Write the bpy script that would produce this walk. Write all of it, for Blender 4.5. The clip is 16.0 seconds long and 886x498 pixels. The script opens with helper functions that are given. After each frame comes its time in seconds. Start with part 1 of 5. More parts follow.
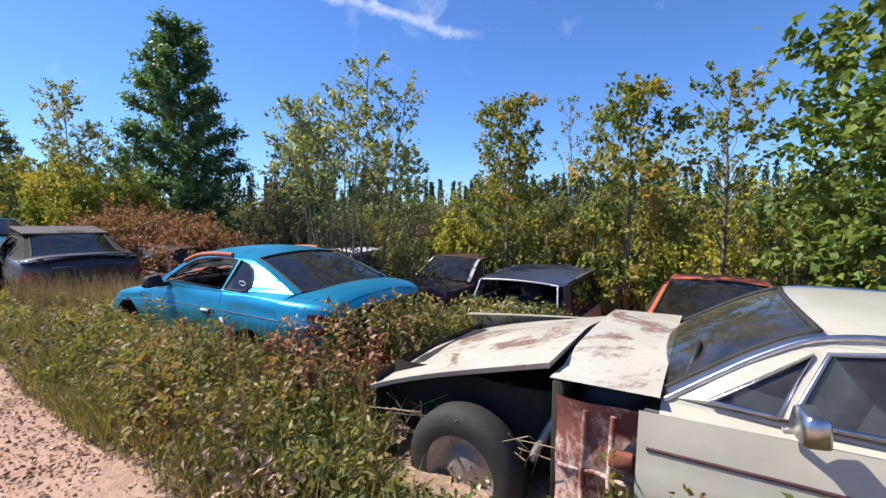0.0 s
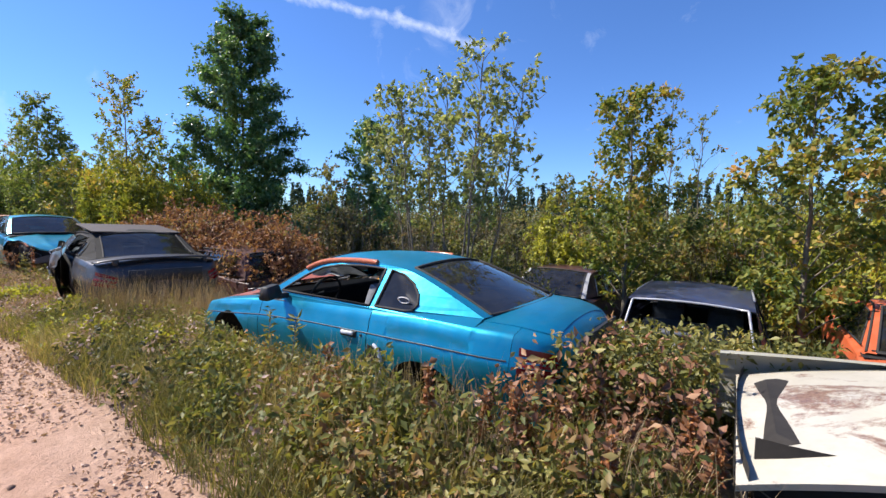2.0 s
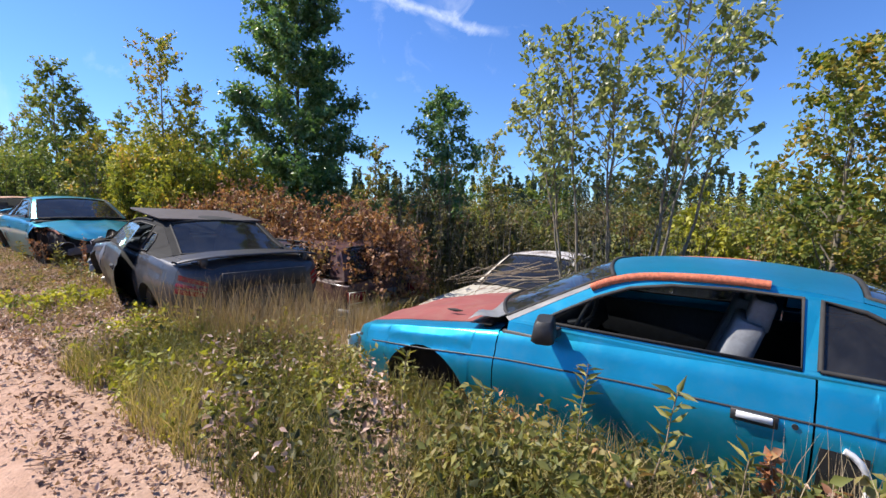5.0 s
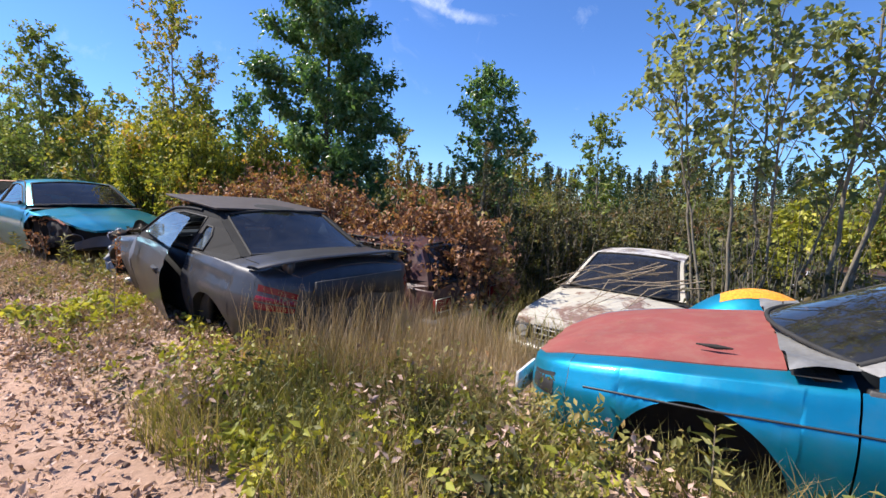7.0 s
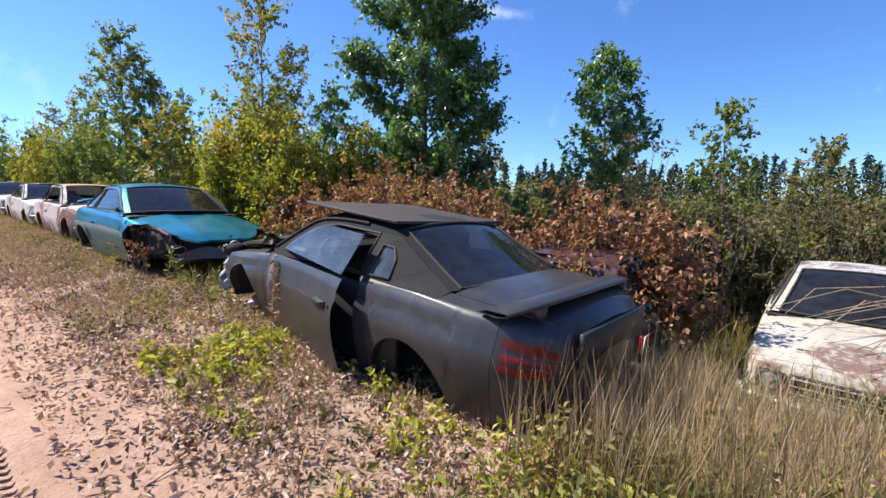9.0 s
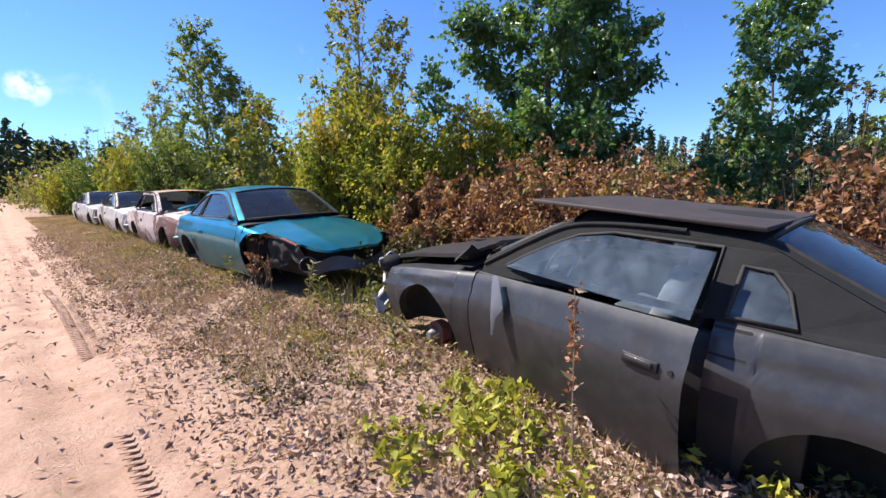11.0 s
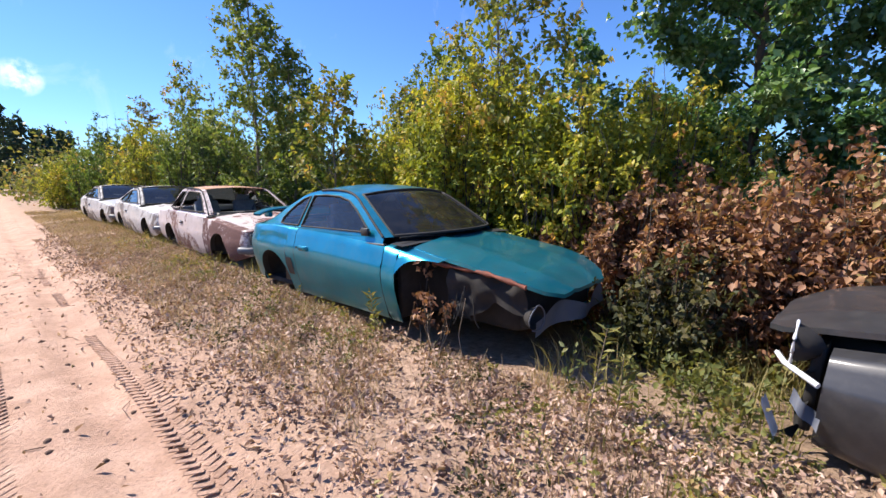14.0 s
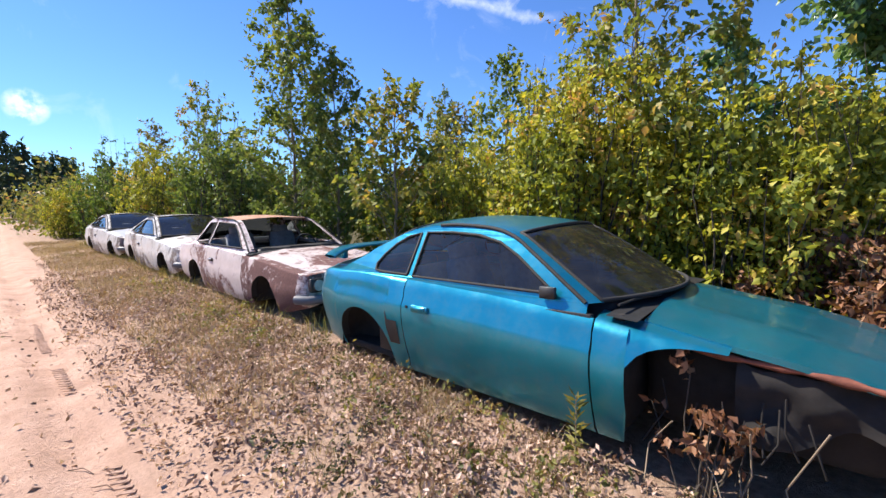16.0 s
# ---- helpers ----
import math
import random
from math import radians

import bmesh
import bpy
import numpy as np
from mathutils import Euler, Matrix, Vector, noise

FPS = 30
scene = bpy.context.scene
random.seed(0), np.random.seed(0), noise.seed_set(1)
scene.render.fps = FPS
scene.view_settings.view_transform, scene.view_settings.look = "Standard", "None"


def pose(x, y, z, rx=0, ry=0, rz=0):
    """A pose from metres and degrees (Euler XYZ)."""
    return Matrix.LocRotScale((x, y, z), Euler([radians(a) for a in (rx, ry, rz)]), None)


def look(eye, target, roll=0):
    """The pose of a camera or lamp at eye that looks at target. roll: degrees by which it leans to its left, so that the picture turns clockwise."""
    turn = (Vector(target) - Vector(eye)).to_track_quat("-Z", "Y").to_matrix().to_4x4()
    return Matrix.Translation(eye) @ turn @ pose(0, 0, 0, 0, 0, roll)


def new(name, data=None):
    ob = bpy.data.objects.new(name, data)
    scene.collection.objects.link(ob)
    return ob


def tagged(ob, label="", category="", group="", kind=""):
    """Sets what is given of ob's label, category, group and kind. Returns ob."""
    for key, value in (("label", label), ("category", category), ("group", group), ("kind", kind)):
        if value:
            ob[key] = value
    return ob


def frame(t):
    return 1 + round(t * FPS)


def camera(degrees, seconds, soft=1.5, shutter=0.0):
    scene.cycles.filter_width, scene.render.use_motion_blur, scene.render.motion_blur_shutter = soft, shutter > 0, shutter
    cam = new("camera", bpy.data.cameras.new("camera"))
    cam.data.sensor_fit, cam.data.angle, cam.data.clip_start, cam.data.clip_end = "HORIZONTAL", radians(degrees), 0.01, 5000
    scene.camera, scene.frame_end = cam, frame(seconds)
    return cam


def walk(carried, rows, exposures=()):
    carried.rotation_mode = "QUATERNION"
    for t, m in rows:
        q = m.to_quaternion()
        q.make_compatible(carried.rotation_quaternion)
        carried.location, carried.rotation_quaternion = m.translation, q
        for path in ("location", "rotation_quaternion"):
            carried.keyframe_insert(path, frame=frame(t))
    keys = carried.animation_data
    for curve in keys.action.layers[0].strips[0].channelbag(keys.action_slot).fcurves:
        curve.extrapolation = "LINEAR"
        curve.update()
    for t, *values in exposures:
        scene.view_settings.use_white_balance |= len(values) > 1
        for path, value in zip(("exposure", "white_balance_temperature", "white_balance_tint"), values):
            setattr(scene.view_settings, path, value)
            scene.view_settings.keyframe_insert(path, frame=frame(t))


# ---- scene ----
cam = camera(92.8, 16.0)
METRES, EYE, TILT, LEAN, TURN = 14.8, 1.43, -5.0, 0.0, -57.7
ROWS = [
    (0.0, 0.0, 0.0, 0.0, 0.0, 0.0, -0.0),
    (0.5, -0.0251, 0.0116, -0.001, 1.17, 1.12, -0.57),
    (1.0, -0.0504, 0.0303, -0.0023, 1.77, 1.68, -1.07),
    (1.5, -0.0791, 0.0491, -0.0026, 2.12, 1.6, -1.32),
    (2.0, -0.1051, 0.0657, -0.0009, 2.39, 1.26, -1.46),
    (2.5, -0.131, 0.0839, 0.0021, 2.89, 0.74, -1.36),
    (3.0, -0.1559, 0.0981, 0.0027, 3.59, 0.1, -1.21),
    (3.5, -0.1774, 0.1159, 0.0025, 4.08, -0.26, -1.22),
    (4.0, -0.2032, 0.1319, 0.0032, 4.06, -0.28, -1.73),
    (6.5, -0.3258, 0.2154, 0.0062, -0.18, -1.14, -2.25),
    (7.0, -0.3497, 0.2307, 0.0068, 0.43, -1.75, -2.57),
    (7.5, -0.3748, 0.2456, 0.0074, 1.56, -2.21, -2.99),
    (8.0, -0.4018, 0.2649, 0.0093, 2.82, -2.42, -3.05),
    (8.5, -0.4286, 0.2792, 0.0125, 4.08, -2.41, -2.85),
    (9.0, -0.454, 0.2981, 0.0137, 5.21, -2.2, -2.48),
    (11.5, -0.5918, 0.3747, 0.0234, 12.01, -4.76, 0.69),
    (12.0, -0.623, 0.3914, 0.0252, 12.38, -5.02, 0.68),
    (12.5, -0.6523, 0.4038, 0.028, 11.63, -4.58, 0.16),
    (13.0, -0.6778, 0.422, 0.0288, 10.96, -4.66, -0.29),
    (13.5, -0.7071, 0.4417, 0.0304, 10.54, -4.61, -0.65),
    (14.0, -0.7362, 0.4546, 0.0332, 10.4, -4.35, -0.84),
    (14.5, -0.7644, 0.4765, 0.036, 10.65, -3.57, -0.81),
    (15.0, -0.7928, 0.4943, 0.0375, 11.0, -2.44, -0.63),
    (15.5, -0.8186, 0.5112, 0.0403, 10.97, -1.64, -0.38),
    (16.0, -0.8417, 0.5313, 0.0439, 10.31, -1.23, -0.35),
]
walk(cam, [(t, pose(0, 0, EYE, TILT, LEAN, TURN) @ pose(METRES * x, METRES * y, METRES * z, 90 + pitch, roll, yaw)) for t, x, y, z, yaw, pitch, roll in ROWS],
     exposures=[(0.0, 0.84), (4.0, 0.90), (7.0, 0.95), (10.0, 0.95), (16.0, 0.99)])

# ---- light: clear late-summer sky, sun over the road side ahead ----
SUN_EL, SUN_AZ = 50.0, -22.0   # degrees; azimuth clockwise from +y
world = bpy.data.worlds.new("sky")
scene.world = world
world.use_nodes = True
wt = world.node_tree
wt.nodes.clear()


def node(tree, kind, **values):
    n = tree.nodes.new(kind)
    for key, value in values.items():
        n.inputs[key.replace("_", " ")].default_value = value
    return n


sky = wt.nodes.new("ShaderNodeTexSky")
sky.sky_type, sky.sun_disc = "NISHITA", False
sky.sun_elevation, sky.sun_rotation = radians(SUN_EL), radians(SUN_AZ)
sky.air_density, sky.dust_density, sky.ozone_density = 1.0, 0.0, 3.0
coord = wt.nodes.new("ShaderNodeTexCoord")
wisps = node(wt, "ShaderNodeTexNoise", Scale=9.0, Detail=7.0, Roughness=0.65, Distortion=0.6)
wt.links.new(coord.outputs["Generated"], wisps.inputs["Vector"])


def wcalc(op, *values):
    n = wt.nodes.new("ShaderNodeMath")
    n.operation = op
    for k, v in enumerate(values):
        if isinstance(v, (int, float)):
            n.inputs[k].default_value = v
        else:
            wt.links.new(v, n.inputs[k])
    return n.outputs[0]


def wdot(v):
    n = wt.nodes.new("ShaderNodeVectorMath")
    n.operation = "DOT_PRODUCT"
    wt.links.new(coord.outputs["Generated"], n.inputs[0])
    n.inputs[1].default_value = v
    return n.outputs["Value"]


def wrange(v, a, b):
    n = node(wt, "ShaderNodeMapRange", From_Min=a, From_Max=b)
    wt.links.new(v, n.inputs["Value"])
    return n.outputs["Result"]


streak_a, streak_b = Vector((0.48, 0.76, 0.437)).normalized(), Vector((0.816, 0.444, 0.371)).normalized()
across = streak_a.cross(streak_b).normalized()
middle = (streak_a + streak_b).normalized()
rough_edge = wcalc("MULTIPLY_ADD", wisps.outputs["Fac"], 0.05, -0.025)
streak = wcalc("MULTIPLY", wrange(wcalc("ABSOLUTE", wcalc("ADD", wdot(across), rough_edge)), 0.013, 0.002), wrange(wdot(middle), 0.966, 0.985))
tufts = wcalc("MULTIPLY", wrange(wdot(Vector((0.755, 0.50, 0.425)).normalized()), 0.9965, 0.9995), wrange(wisps.outputs["Fac"], 0.46, 0.66))
fine_noise = node(wt, "ShaderNodeTexNoise", Scale=38.0, Detail=6.0, Roughness=0.6)
wt.links.new(coord.outputs["Generated"], fine_noise.inputs["Vector"])
puff = wcalc("MULTIPLY", wrange(wdot(Vector((0.063, 0.984, 0.165)).normalized()), 0.9995, 0.9999), wrange(fine_noise.outputs["Fac"], 0.42, 0.72))
veil = wcalc("MULTIPLY", wrange(wisps.outputs["Fac"], 0.60, 0.95), 0.25)
cloud = wcalc("MINIMUM", wcalc("ADD", wcalc("ADD", wcalc("MULTIPLY", wcalc("MULTIPLY", streak, 0.36), wrange(fine_noise.outputs["Fac"], 0.25, 0.6)), wcalc("MULTIPLY", tufts, 0.2)), wcalc("ADD", wcalc("MULTIPLY", puff, 1.0), veil)), 0.9)
mix = wt.nodes.new("ShaderNodeMix")
mix.data_type = "RGBA"
mix.inputs["B"].default_value = (9.0, 9.3, 9.8, 1)
tone = wt.nodes.new("ShaderNodeMix")
tone.data_type, tone.blend_type = "RGBA", "MULTIPLY"
tone.inputs["Factor"].default_value = 1.0
tone.inputs["B"].default_value = (0.58, 0.83, 1.25, 1)
back = node(wt, "ShaderNodeBackground", Strength=0.085)
wout = wt.nodes.new("ShaderNodeOutputWorld")
for a, b in ((cloud, mix.inputs["Factor"]), (sky.outputs["Color"], tone.inputs["A"]), (tone.outputs["Result"], mix.inputs["A"]), (mix.outputs["Result"], back.inputs["Color"]), (back.outputs["Background"], wout.inputs["Surface"])):
    wt.links.new(a, b)
sun = new("sun", bpy.data.lights.new("sun", "SUN"))
sun.data.energy, sun.data.angle, sun.data.color = 5.0, radians(0.6), (1.0, 0.92, 0.83)
_d = Vector((math.sin(radians(SUN_AZ)) * math.cos(radians(SUN_EL)), math.cos(radians(SUN_AZ)) * math.cos(radians(SUN_EL)), math.sin(radians(SUN_EL))))
sun.matrix_world = look(_d * 60, (0, 0, 0))

# ---- materials ----


def shader(name):
    m = bpy.data.materials.new(name)
    m.use_nodes = True
    t = m.node_tree
    t.nodes.clear()
    out = t.nodes.new("ShaderNodeOutputMaterial")
    b = t.nodes.new("ShaderNodeBsdfPrincipled")
    t.links.new(b.outputs[0], out.inputs["Surface"])
    c = t.nodes.new("ShaderNodeTexCoord")
    return m, t, b, out, c


def tex(t, c, scale, detail=4.0, rough=0.55, vec=None, dist=0.0):
    n = node(t, "ShaderNodeTexNoise", Scale=scale, Detail=detail, Roughness=rough, Distortion=dist)
    t.links.new(vec or c.outputs["Object"], n.inputs["Vector"])
    return n.outputs["Fac"]


def ramped(t, fac, stops):
    r = t.nodes.new("ShaderNodeValToRGB")
    e = r.color_ramp.elements
    while len(e) < len(stops):
        e.new(0.5)
    for el, (p, col) in zip(e, stops):
        el.position = p
        el.color = (*col, 1) if len(col) == 3 else col
    t.links.new(fac, r.inputs["Fac"])
    return r.outputs["Color"]


def grey(v):
    return (v, v, v)


def blend(t, fac, a, b, how="MIX"):
    n = t.nodes.new("ShaderNodeMix")
    n.data_type, n.blend_type = "RGBA", how
    for sock, v in ((n.inputs["Factor"], fac), (n.inputs["A"], a), (n.inputs["B"], b)):
        if isinstance(v, (int, float)):
            sock.default_value = v
        elif isinstance(v, tuple):
            sock.default_value = (*v, 1) if len(v) == 3 else v
        else:
            t.links.new(v, sock)
    return n.outputs["Result"]


def bump(t, b, height, strength=0.4, distance=0.01):
    n = node(t, "ShaderNodeBump", Strength=strength, Distance=distance)
    t.links.new(height, n.inputs["Height"])
    t.links.new(n.outputs["Normal"], b.inputs["Normal"])


def paint(name, col, rust=0.0, dirt=0.3, rough=0.35, metal=0.0, coat=0.4, under=(0.16, 0.06, 0.03), dirt_col=(0.25, 0.2, 0.14)):
    """Old car paint: dust, fading and blotches of rust or primer."""
    m, t, b, out, c = shader(name)
    fade = ramped(t, tex(t, c, 2.3, 5), [(0.3, grey(0.86)), (0.7, grey(1.1))])
    base = blend(t, 1.0, col, fade, "MULTIPLY")
    dust = ramped(t, tex(t, c, 9, 8, 0.7), [(0.45, grey(0.0)), (0.8, grey(dirt))])
    base = blend(t, dust, base, dirt_col)
    fine = tex(t, c, 60, 6, 0.7)
    wide = tex(t, c, 1.7, 10, 0.72, dist=0.8)
    small = tex(t, c, 17, 8, 0.75)
    both = t.nodes.new("ShaderNodeMath")
    both.operation = "MULTIPLY_ADD"
    both.inputs[1].default_value = 0.32
    t.links.new(small, both.inputs[0])
    t.links.new(wide, both.inputs[2])
    spots = ramped(t, both.outputs[0], [(max(0.02, 0.88 - rust * 0.45), grey(0.0)), (max(0.06, 0.97 - rust * 0.45), grey(1.0))])
    rustcol = ramped(t, fine, [(0.3, tuple(x * 0.5 for x in under)), (0.7, tuple(min(1, x * 1.6) for x in under))])
    base = blend(t, spots, base, rustcol)
    t.links.new(base, b.inputs["Base Color"])
    r = blend(t, spots, blend(t, dust, grey(rough), grey(0.75)), grey(0.9))
    t.links.new(r, b.inputs["Roughness"])
    b.inputs["Metallic"].default_value = metal
    b.inputs["Coat Weight"].default_value = coat
    b.inputs["Coat Roughness"].default_value = 0.12
    bump(t, b, tex(t, c, 5, 4), 0.12, 0.02)
    return m


def plain(name, col, rough=0.6, metal=0.0, var=0.35, scale=14, bumpy=0.2):
    m, t, b, out, c = shader(name)
    f = ramped(t, tex(t, c, scale, 7, 0.65), [(0.25, grey(1 - var)), (0.75, grey(1 + var))])
    t.links.new(blend(t, 1.0, col, f, "MULTIPLY"), b.inputs["Base Color"])
    b.inputs["Roughness"].default_value, b.inputs["Metallic"].default_value = rough, metal
    if bumpy:
        bump(t, b, tex(t, c, scale * 3, 6), bumpy, 0.006)
    return m


def glass(name, tint=(0.36, 0.40, 0.42), dirt=0.12, dust=(0.42, 0.4, 0.36)):
    """Dusty old car glass: a tinted pane with a glossy face. Its dust colour can carry a painted sheen."""
    m, t, b, out, c = shader(name)
    t.nodes.remove(b)
    tr = node(t, "ShaderNodeBsdfTransparent", Color=(*tint, 1))
    gl = node(t, "ShaderNodeBsdfGlossy", Color=(1, 1, 1, 1), Roughness=0.04)
    fr = node(t, "ShaderNodeFresnel", IOR=1.55)
    mx = t.nodes.new("ShaderNodeMixShader")
    t.links.new(fr.outputs[0], mx.inputs[0])
    t.links.new(tr.outputs[0], mx.inputs[1])
    t.links.new(gl.outputs[0], mx.inputs[2])
    df = node(t, "ShaderNodeBsdfDiffuse", Color=(*dust, 1))
    mx2 = t.nodes.new("ShaderNodeMixShader")
    t.links.new(ramped(t, tex(t, c, 7, 8, 0.7), [(0.35, grey(dirt * 0.25)), (0.8, grey(dirt))]), mx2.inputs[0])
    t.links.new(mx.outputs[0], mx2.inputs[1])
    t.links.new(df.outputs[0], mx2.inputs[2])
    t.links.new(mx2.outputs[0], out.inputs["Surface"])
    return m


def foliage(name, stops, trans=0.35, rough=0.55, patch=1.2, spec=0.35):
    """Leaves: colour by leaf and by clump, lit from both sides."""
    m, t, b, out, c = shader(name)
    geo = t.nodes.new("ShaderNodeNewGeometry")
    n = tex(t, c, patch, 2)
    mt = t.nodes.new("ShaderNodeMath")
    mt.operation = "MULTIPLY_ADD"
    t.links.new(geo.outputs["Random Per Island"], mt.inputs[0])
    mt.inputs[1].default_value = 0.6
    sc = t.nodes.new("ShaderNodeMath")
    sc.operation = "MULTIPLY_ADD"
    sc.inputs[1].default_value, sc.inputs[2].default_value = 1.6, -0.6
    t.links.new(n, sc.inputs[0])
    t.links.new(sc.outputs[0], mt.inputs[2])
    col = ramped(t, mt.outputs[0], stops)
    t.links.new(col, b.inputs["Base Color"])
    b.inputs["Roughness"].default_value = rough
    b.inputs["Specular IOR Level"].default_value = spec
    tl = t.nodes.new("ShaderNodeBsdfTranslucent")
    t.links.new(blend(t, 1.0, col, (1.25, 1.2, 0.6), "MULTIPLY"), tl.inputs["Color"])
    mx = node(t, "ShaderNodeMixShader", Fac=trans)
    t.links.new(b.outputs[0], mx.inputs[1])
    t.links.new(tl.outputs[0], mx.inputs[2])
    t.links.new(mx.outputs[0], out.inputs["Surface"])
    return m


def ground_material():
    m, t, b, out, c = shader("ground_sand_and_litter")
    sep = t.nodes.new("ShaderNodeSeparateXYZ")
    t.links.new(c.outputs["Object"], sep.inputs[0])
    # edge of the sandy track wanders a little
    wob = tex(t, c, 0.9, 6, 0.65)
    ad = t.nodes.new("ShaderNodeMath")
    ad.operation = "MULTIPLY_ADD"
    ad.inputs[1].default_value = 1.1
    t.links.new(wob, ad.inputs[0])
    t.links.new(sep.outputs["X"], ad.inputs[2])
    mr = node(t, "ShaderNodeMapRange", From_Min=1.05, From_Max=1.75)
    t.links.new(ad.outputs[0], mr.inputs["Value"])
    ml = node(t, "ShaderNodeMapRange", From_Min=-2.3, From_Max=-3.2)
    t.links.new(ad.outputs[0], ml.inputs["Value"])
    mxv = t.nodes.new("ShaderNodeMath")
    mxv.operation = "MAXIMUM"
    t.links.new(mr.outputs["Result"], mxv.inputs[0])
    t.links.new(ml.outputs["Result"], mxv.inputs[1])
    verge = mxv.outputs[0]
    sand = ramped(t, tex(t, c, 3.0, 9, 0.7), [(0.3, (0.38, 0.235, 0.165)), (0.55, (0.53, 0.345, 0.255)), (0.75, (0.61, 0.42, 0.32))])
    speck = ramped(t, tex(t, c, 55, 5, 0.8), [(0.3, grey(0.7)), (0.5, grey(1.0)), (0.8, grey(1.12))])
    sand = blend(t, 1.0, sand, speck, "MULTIPLY")
    soil = ramped(t, tex(t, c, 16, 9, 0.75), [(0.28, (0.12, 0.08, 0.055)), (0.43, (0.31, 0.21, 0.15)), (0.58, (0.46, 0.32, 0.235)), (0.75, (0.55, 0.40, 0.30))])
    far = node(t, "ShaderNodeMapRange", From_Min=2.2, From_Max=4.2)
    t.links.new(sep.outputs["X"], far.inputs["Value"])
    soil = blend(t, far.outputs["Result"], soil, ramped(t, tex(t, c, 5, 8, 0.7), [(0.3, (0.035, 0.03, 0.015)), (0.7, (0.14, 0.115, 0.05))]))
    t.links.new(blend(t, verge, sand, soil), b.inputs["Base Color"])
    b.inputs["Roughness"].default_value = 0.95
    b.inputs["Specular IOR Level"].default_value = 0.15
    h = tex(t, c, 28, 8, 0.75)

    def calc(op, a, b_=None, c_=None):
        n = t.nodes.new("ShaderNodeMath")
        n.operation = op
        for k, v in enumerate((a, b_, c_)):
            if v is None:
                continue
            if isinstance(v, (int, float)):
                n.inputs[k].default_value = v
            else:
                t.links.new(v, n.inputs[k])
        return n.outputs[0]
    # chevron tyre tread pressed into the sand
    tread = None
    for xc in (0.40, -0.62):
        dx = calc("ABSOLUTE", calc("SUBTRACT", sep.outputs["X"], xc))
        wave = calc("SINE", calc("MULTIPLY_ADD", dx, 26.0, calc("MULTIPLY", sep.outputs["Y"], 92.0)))
        lim = calc("LESS_THAN", dx, 0.085)
        one = calc("MULTIPLY", calc("GREATER_THAN", wave, 0.1), lim)
        tread = one if tread is None else calc("ADD", tread, one)
    worn = calc("GREATER_THAN", tex(t, c, 1.6, 3), 0.47)
    h = calc("MULTIPLY_ADD", calc("MULTIPLY", tread, worn), -0.35, h)
    bump(t, b, h, 0.8, 0.03)
    return m


M = {}
M["ground"] = ground_material()
M["blue"] = paint("metallic_blue_paint", (0.006, 0.27, 0.44), rust=0.0, dirt=0.14, rough=0.40, metal=0.7, coat=0.15)
M["blue_rail"] = paint("rusted_blue_paint", (0.012, 0.28, 0.42), rust=0.95, dirt=0.2, under=(0.42, 0.12, 0.06))
M["teal"] = paint("faded_teal_paint", (0.006, 0.255, 0.375), rust=0.0, dirt=0.20, rough=0.32, metal=0.7, coat=0.6)
M["primer"] = paint("rusty_red_primer", (0.215, 0.052, 0.045), rust=0.2, dirt=0.35, rough=0.75, coat=0.0)
M["charcoal"] = paint("dull_charcoal_paint", (0.031, 0.031, 0.035), rust=0.0, dirt=0.17, rough=0.48, metal=0.2, coat=0.4, dirt_col=(0.18, 0.17, 0.16))
M["cream"] = paint("cream_white_paint", (0.44, 0.42, 0.345), rust=0.2, dirt=0.25, rough=0.4, under=(0.22, 0.09, 0.05))
M["cream_rust"] = paint("flaking_cream_paint", (0.48, 0.45, 0.375), rust=0.44, dirt=0.3, rough=0.5, under=(0.17, 0.10, 0.075))
M["white_worn"] = paint("worn_white_paint", (0.60, 0.58, 0.56), rust=0.52, dirt=0.35, rough=0.5, under=(0.13, 0.10, 0.09))
M["pinkish"] = paint("pinkish_white_paint", (0.58, 0.50, 0.49), rust=0.50, dirt=0.35, rough=0.55, under=(0.13, 0.055, 0.05))
M["rust_roof"] = paint("rusted_roof", (0.42, 0.24, 0.16), rust=0.5, dirt=0.4, rough=0.8, coat=0.0, under=(0.33, 0.16, 0.09))
M["orange"] = paint("faded_orange_paint", (0.50, 0.095, 0.03), rust=0.22, dirt=0.35, rough=0.5, coat=0.2, under=(0.2, 0.06, 0.03))
M["silver"] = paint("silver_grey_paint", (0.42, 0.43, 0.46), rust=0.25, dirt=0.3, rough=0.4, metal=0.3)
M["navy"] = paint("dark_navy_paint", (0.02, 0.025, 0.06), rust=0.15, dirt=0.3, rough=0.4)
M["maroon"] = paint("dark_maroon_paint", (0.055, 0.018, 0.02), rust=0.2, dirt=0.3, rough=0.45)
M["burnt"] = paint("burnt_pinkish_paint", (0.54, 0.46, 0.45), rust=0.80, dirt=0.4, rough=0.7, coat=0.0, under=(0.11, 0.05, 0.045))
M["bumperbar"] = paint("scuffed_grey_metal", (0.10, 0.11, 0.135), rust=0.25, dirt=0.3, rough=0.5, coat=0.1)
M["yellow"] = paint("blue_and_orange_paint", (0.10, 0.20, 0.20), rust=1.15, dirt=0.1, rough=0.35, under=(0.62, 0.26, 0.02))
M["rust_panel"] = paint("rust_red_panel", (0.19, 0.058, 0.04), rust=0.52, dirt=0.35, rough=0.75, coat=0.0, under=(0.55, 0.42, 0.36))
M["black"] = plain("black_plastic", (0.02, 0.02, 0.021), 0.55, 0, 0.4, 20)
M["rubber"] = plain("old_rubber", (0.022, 0.021, 0.02), 0.8, 0, 0.4, 18, 0.3)
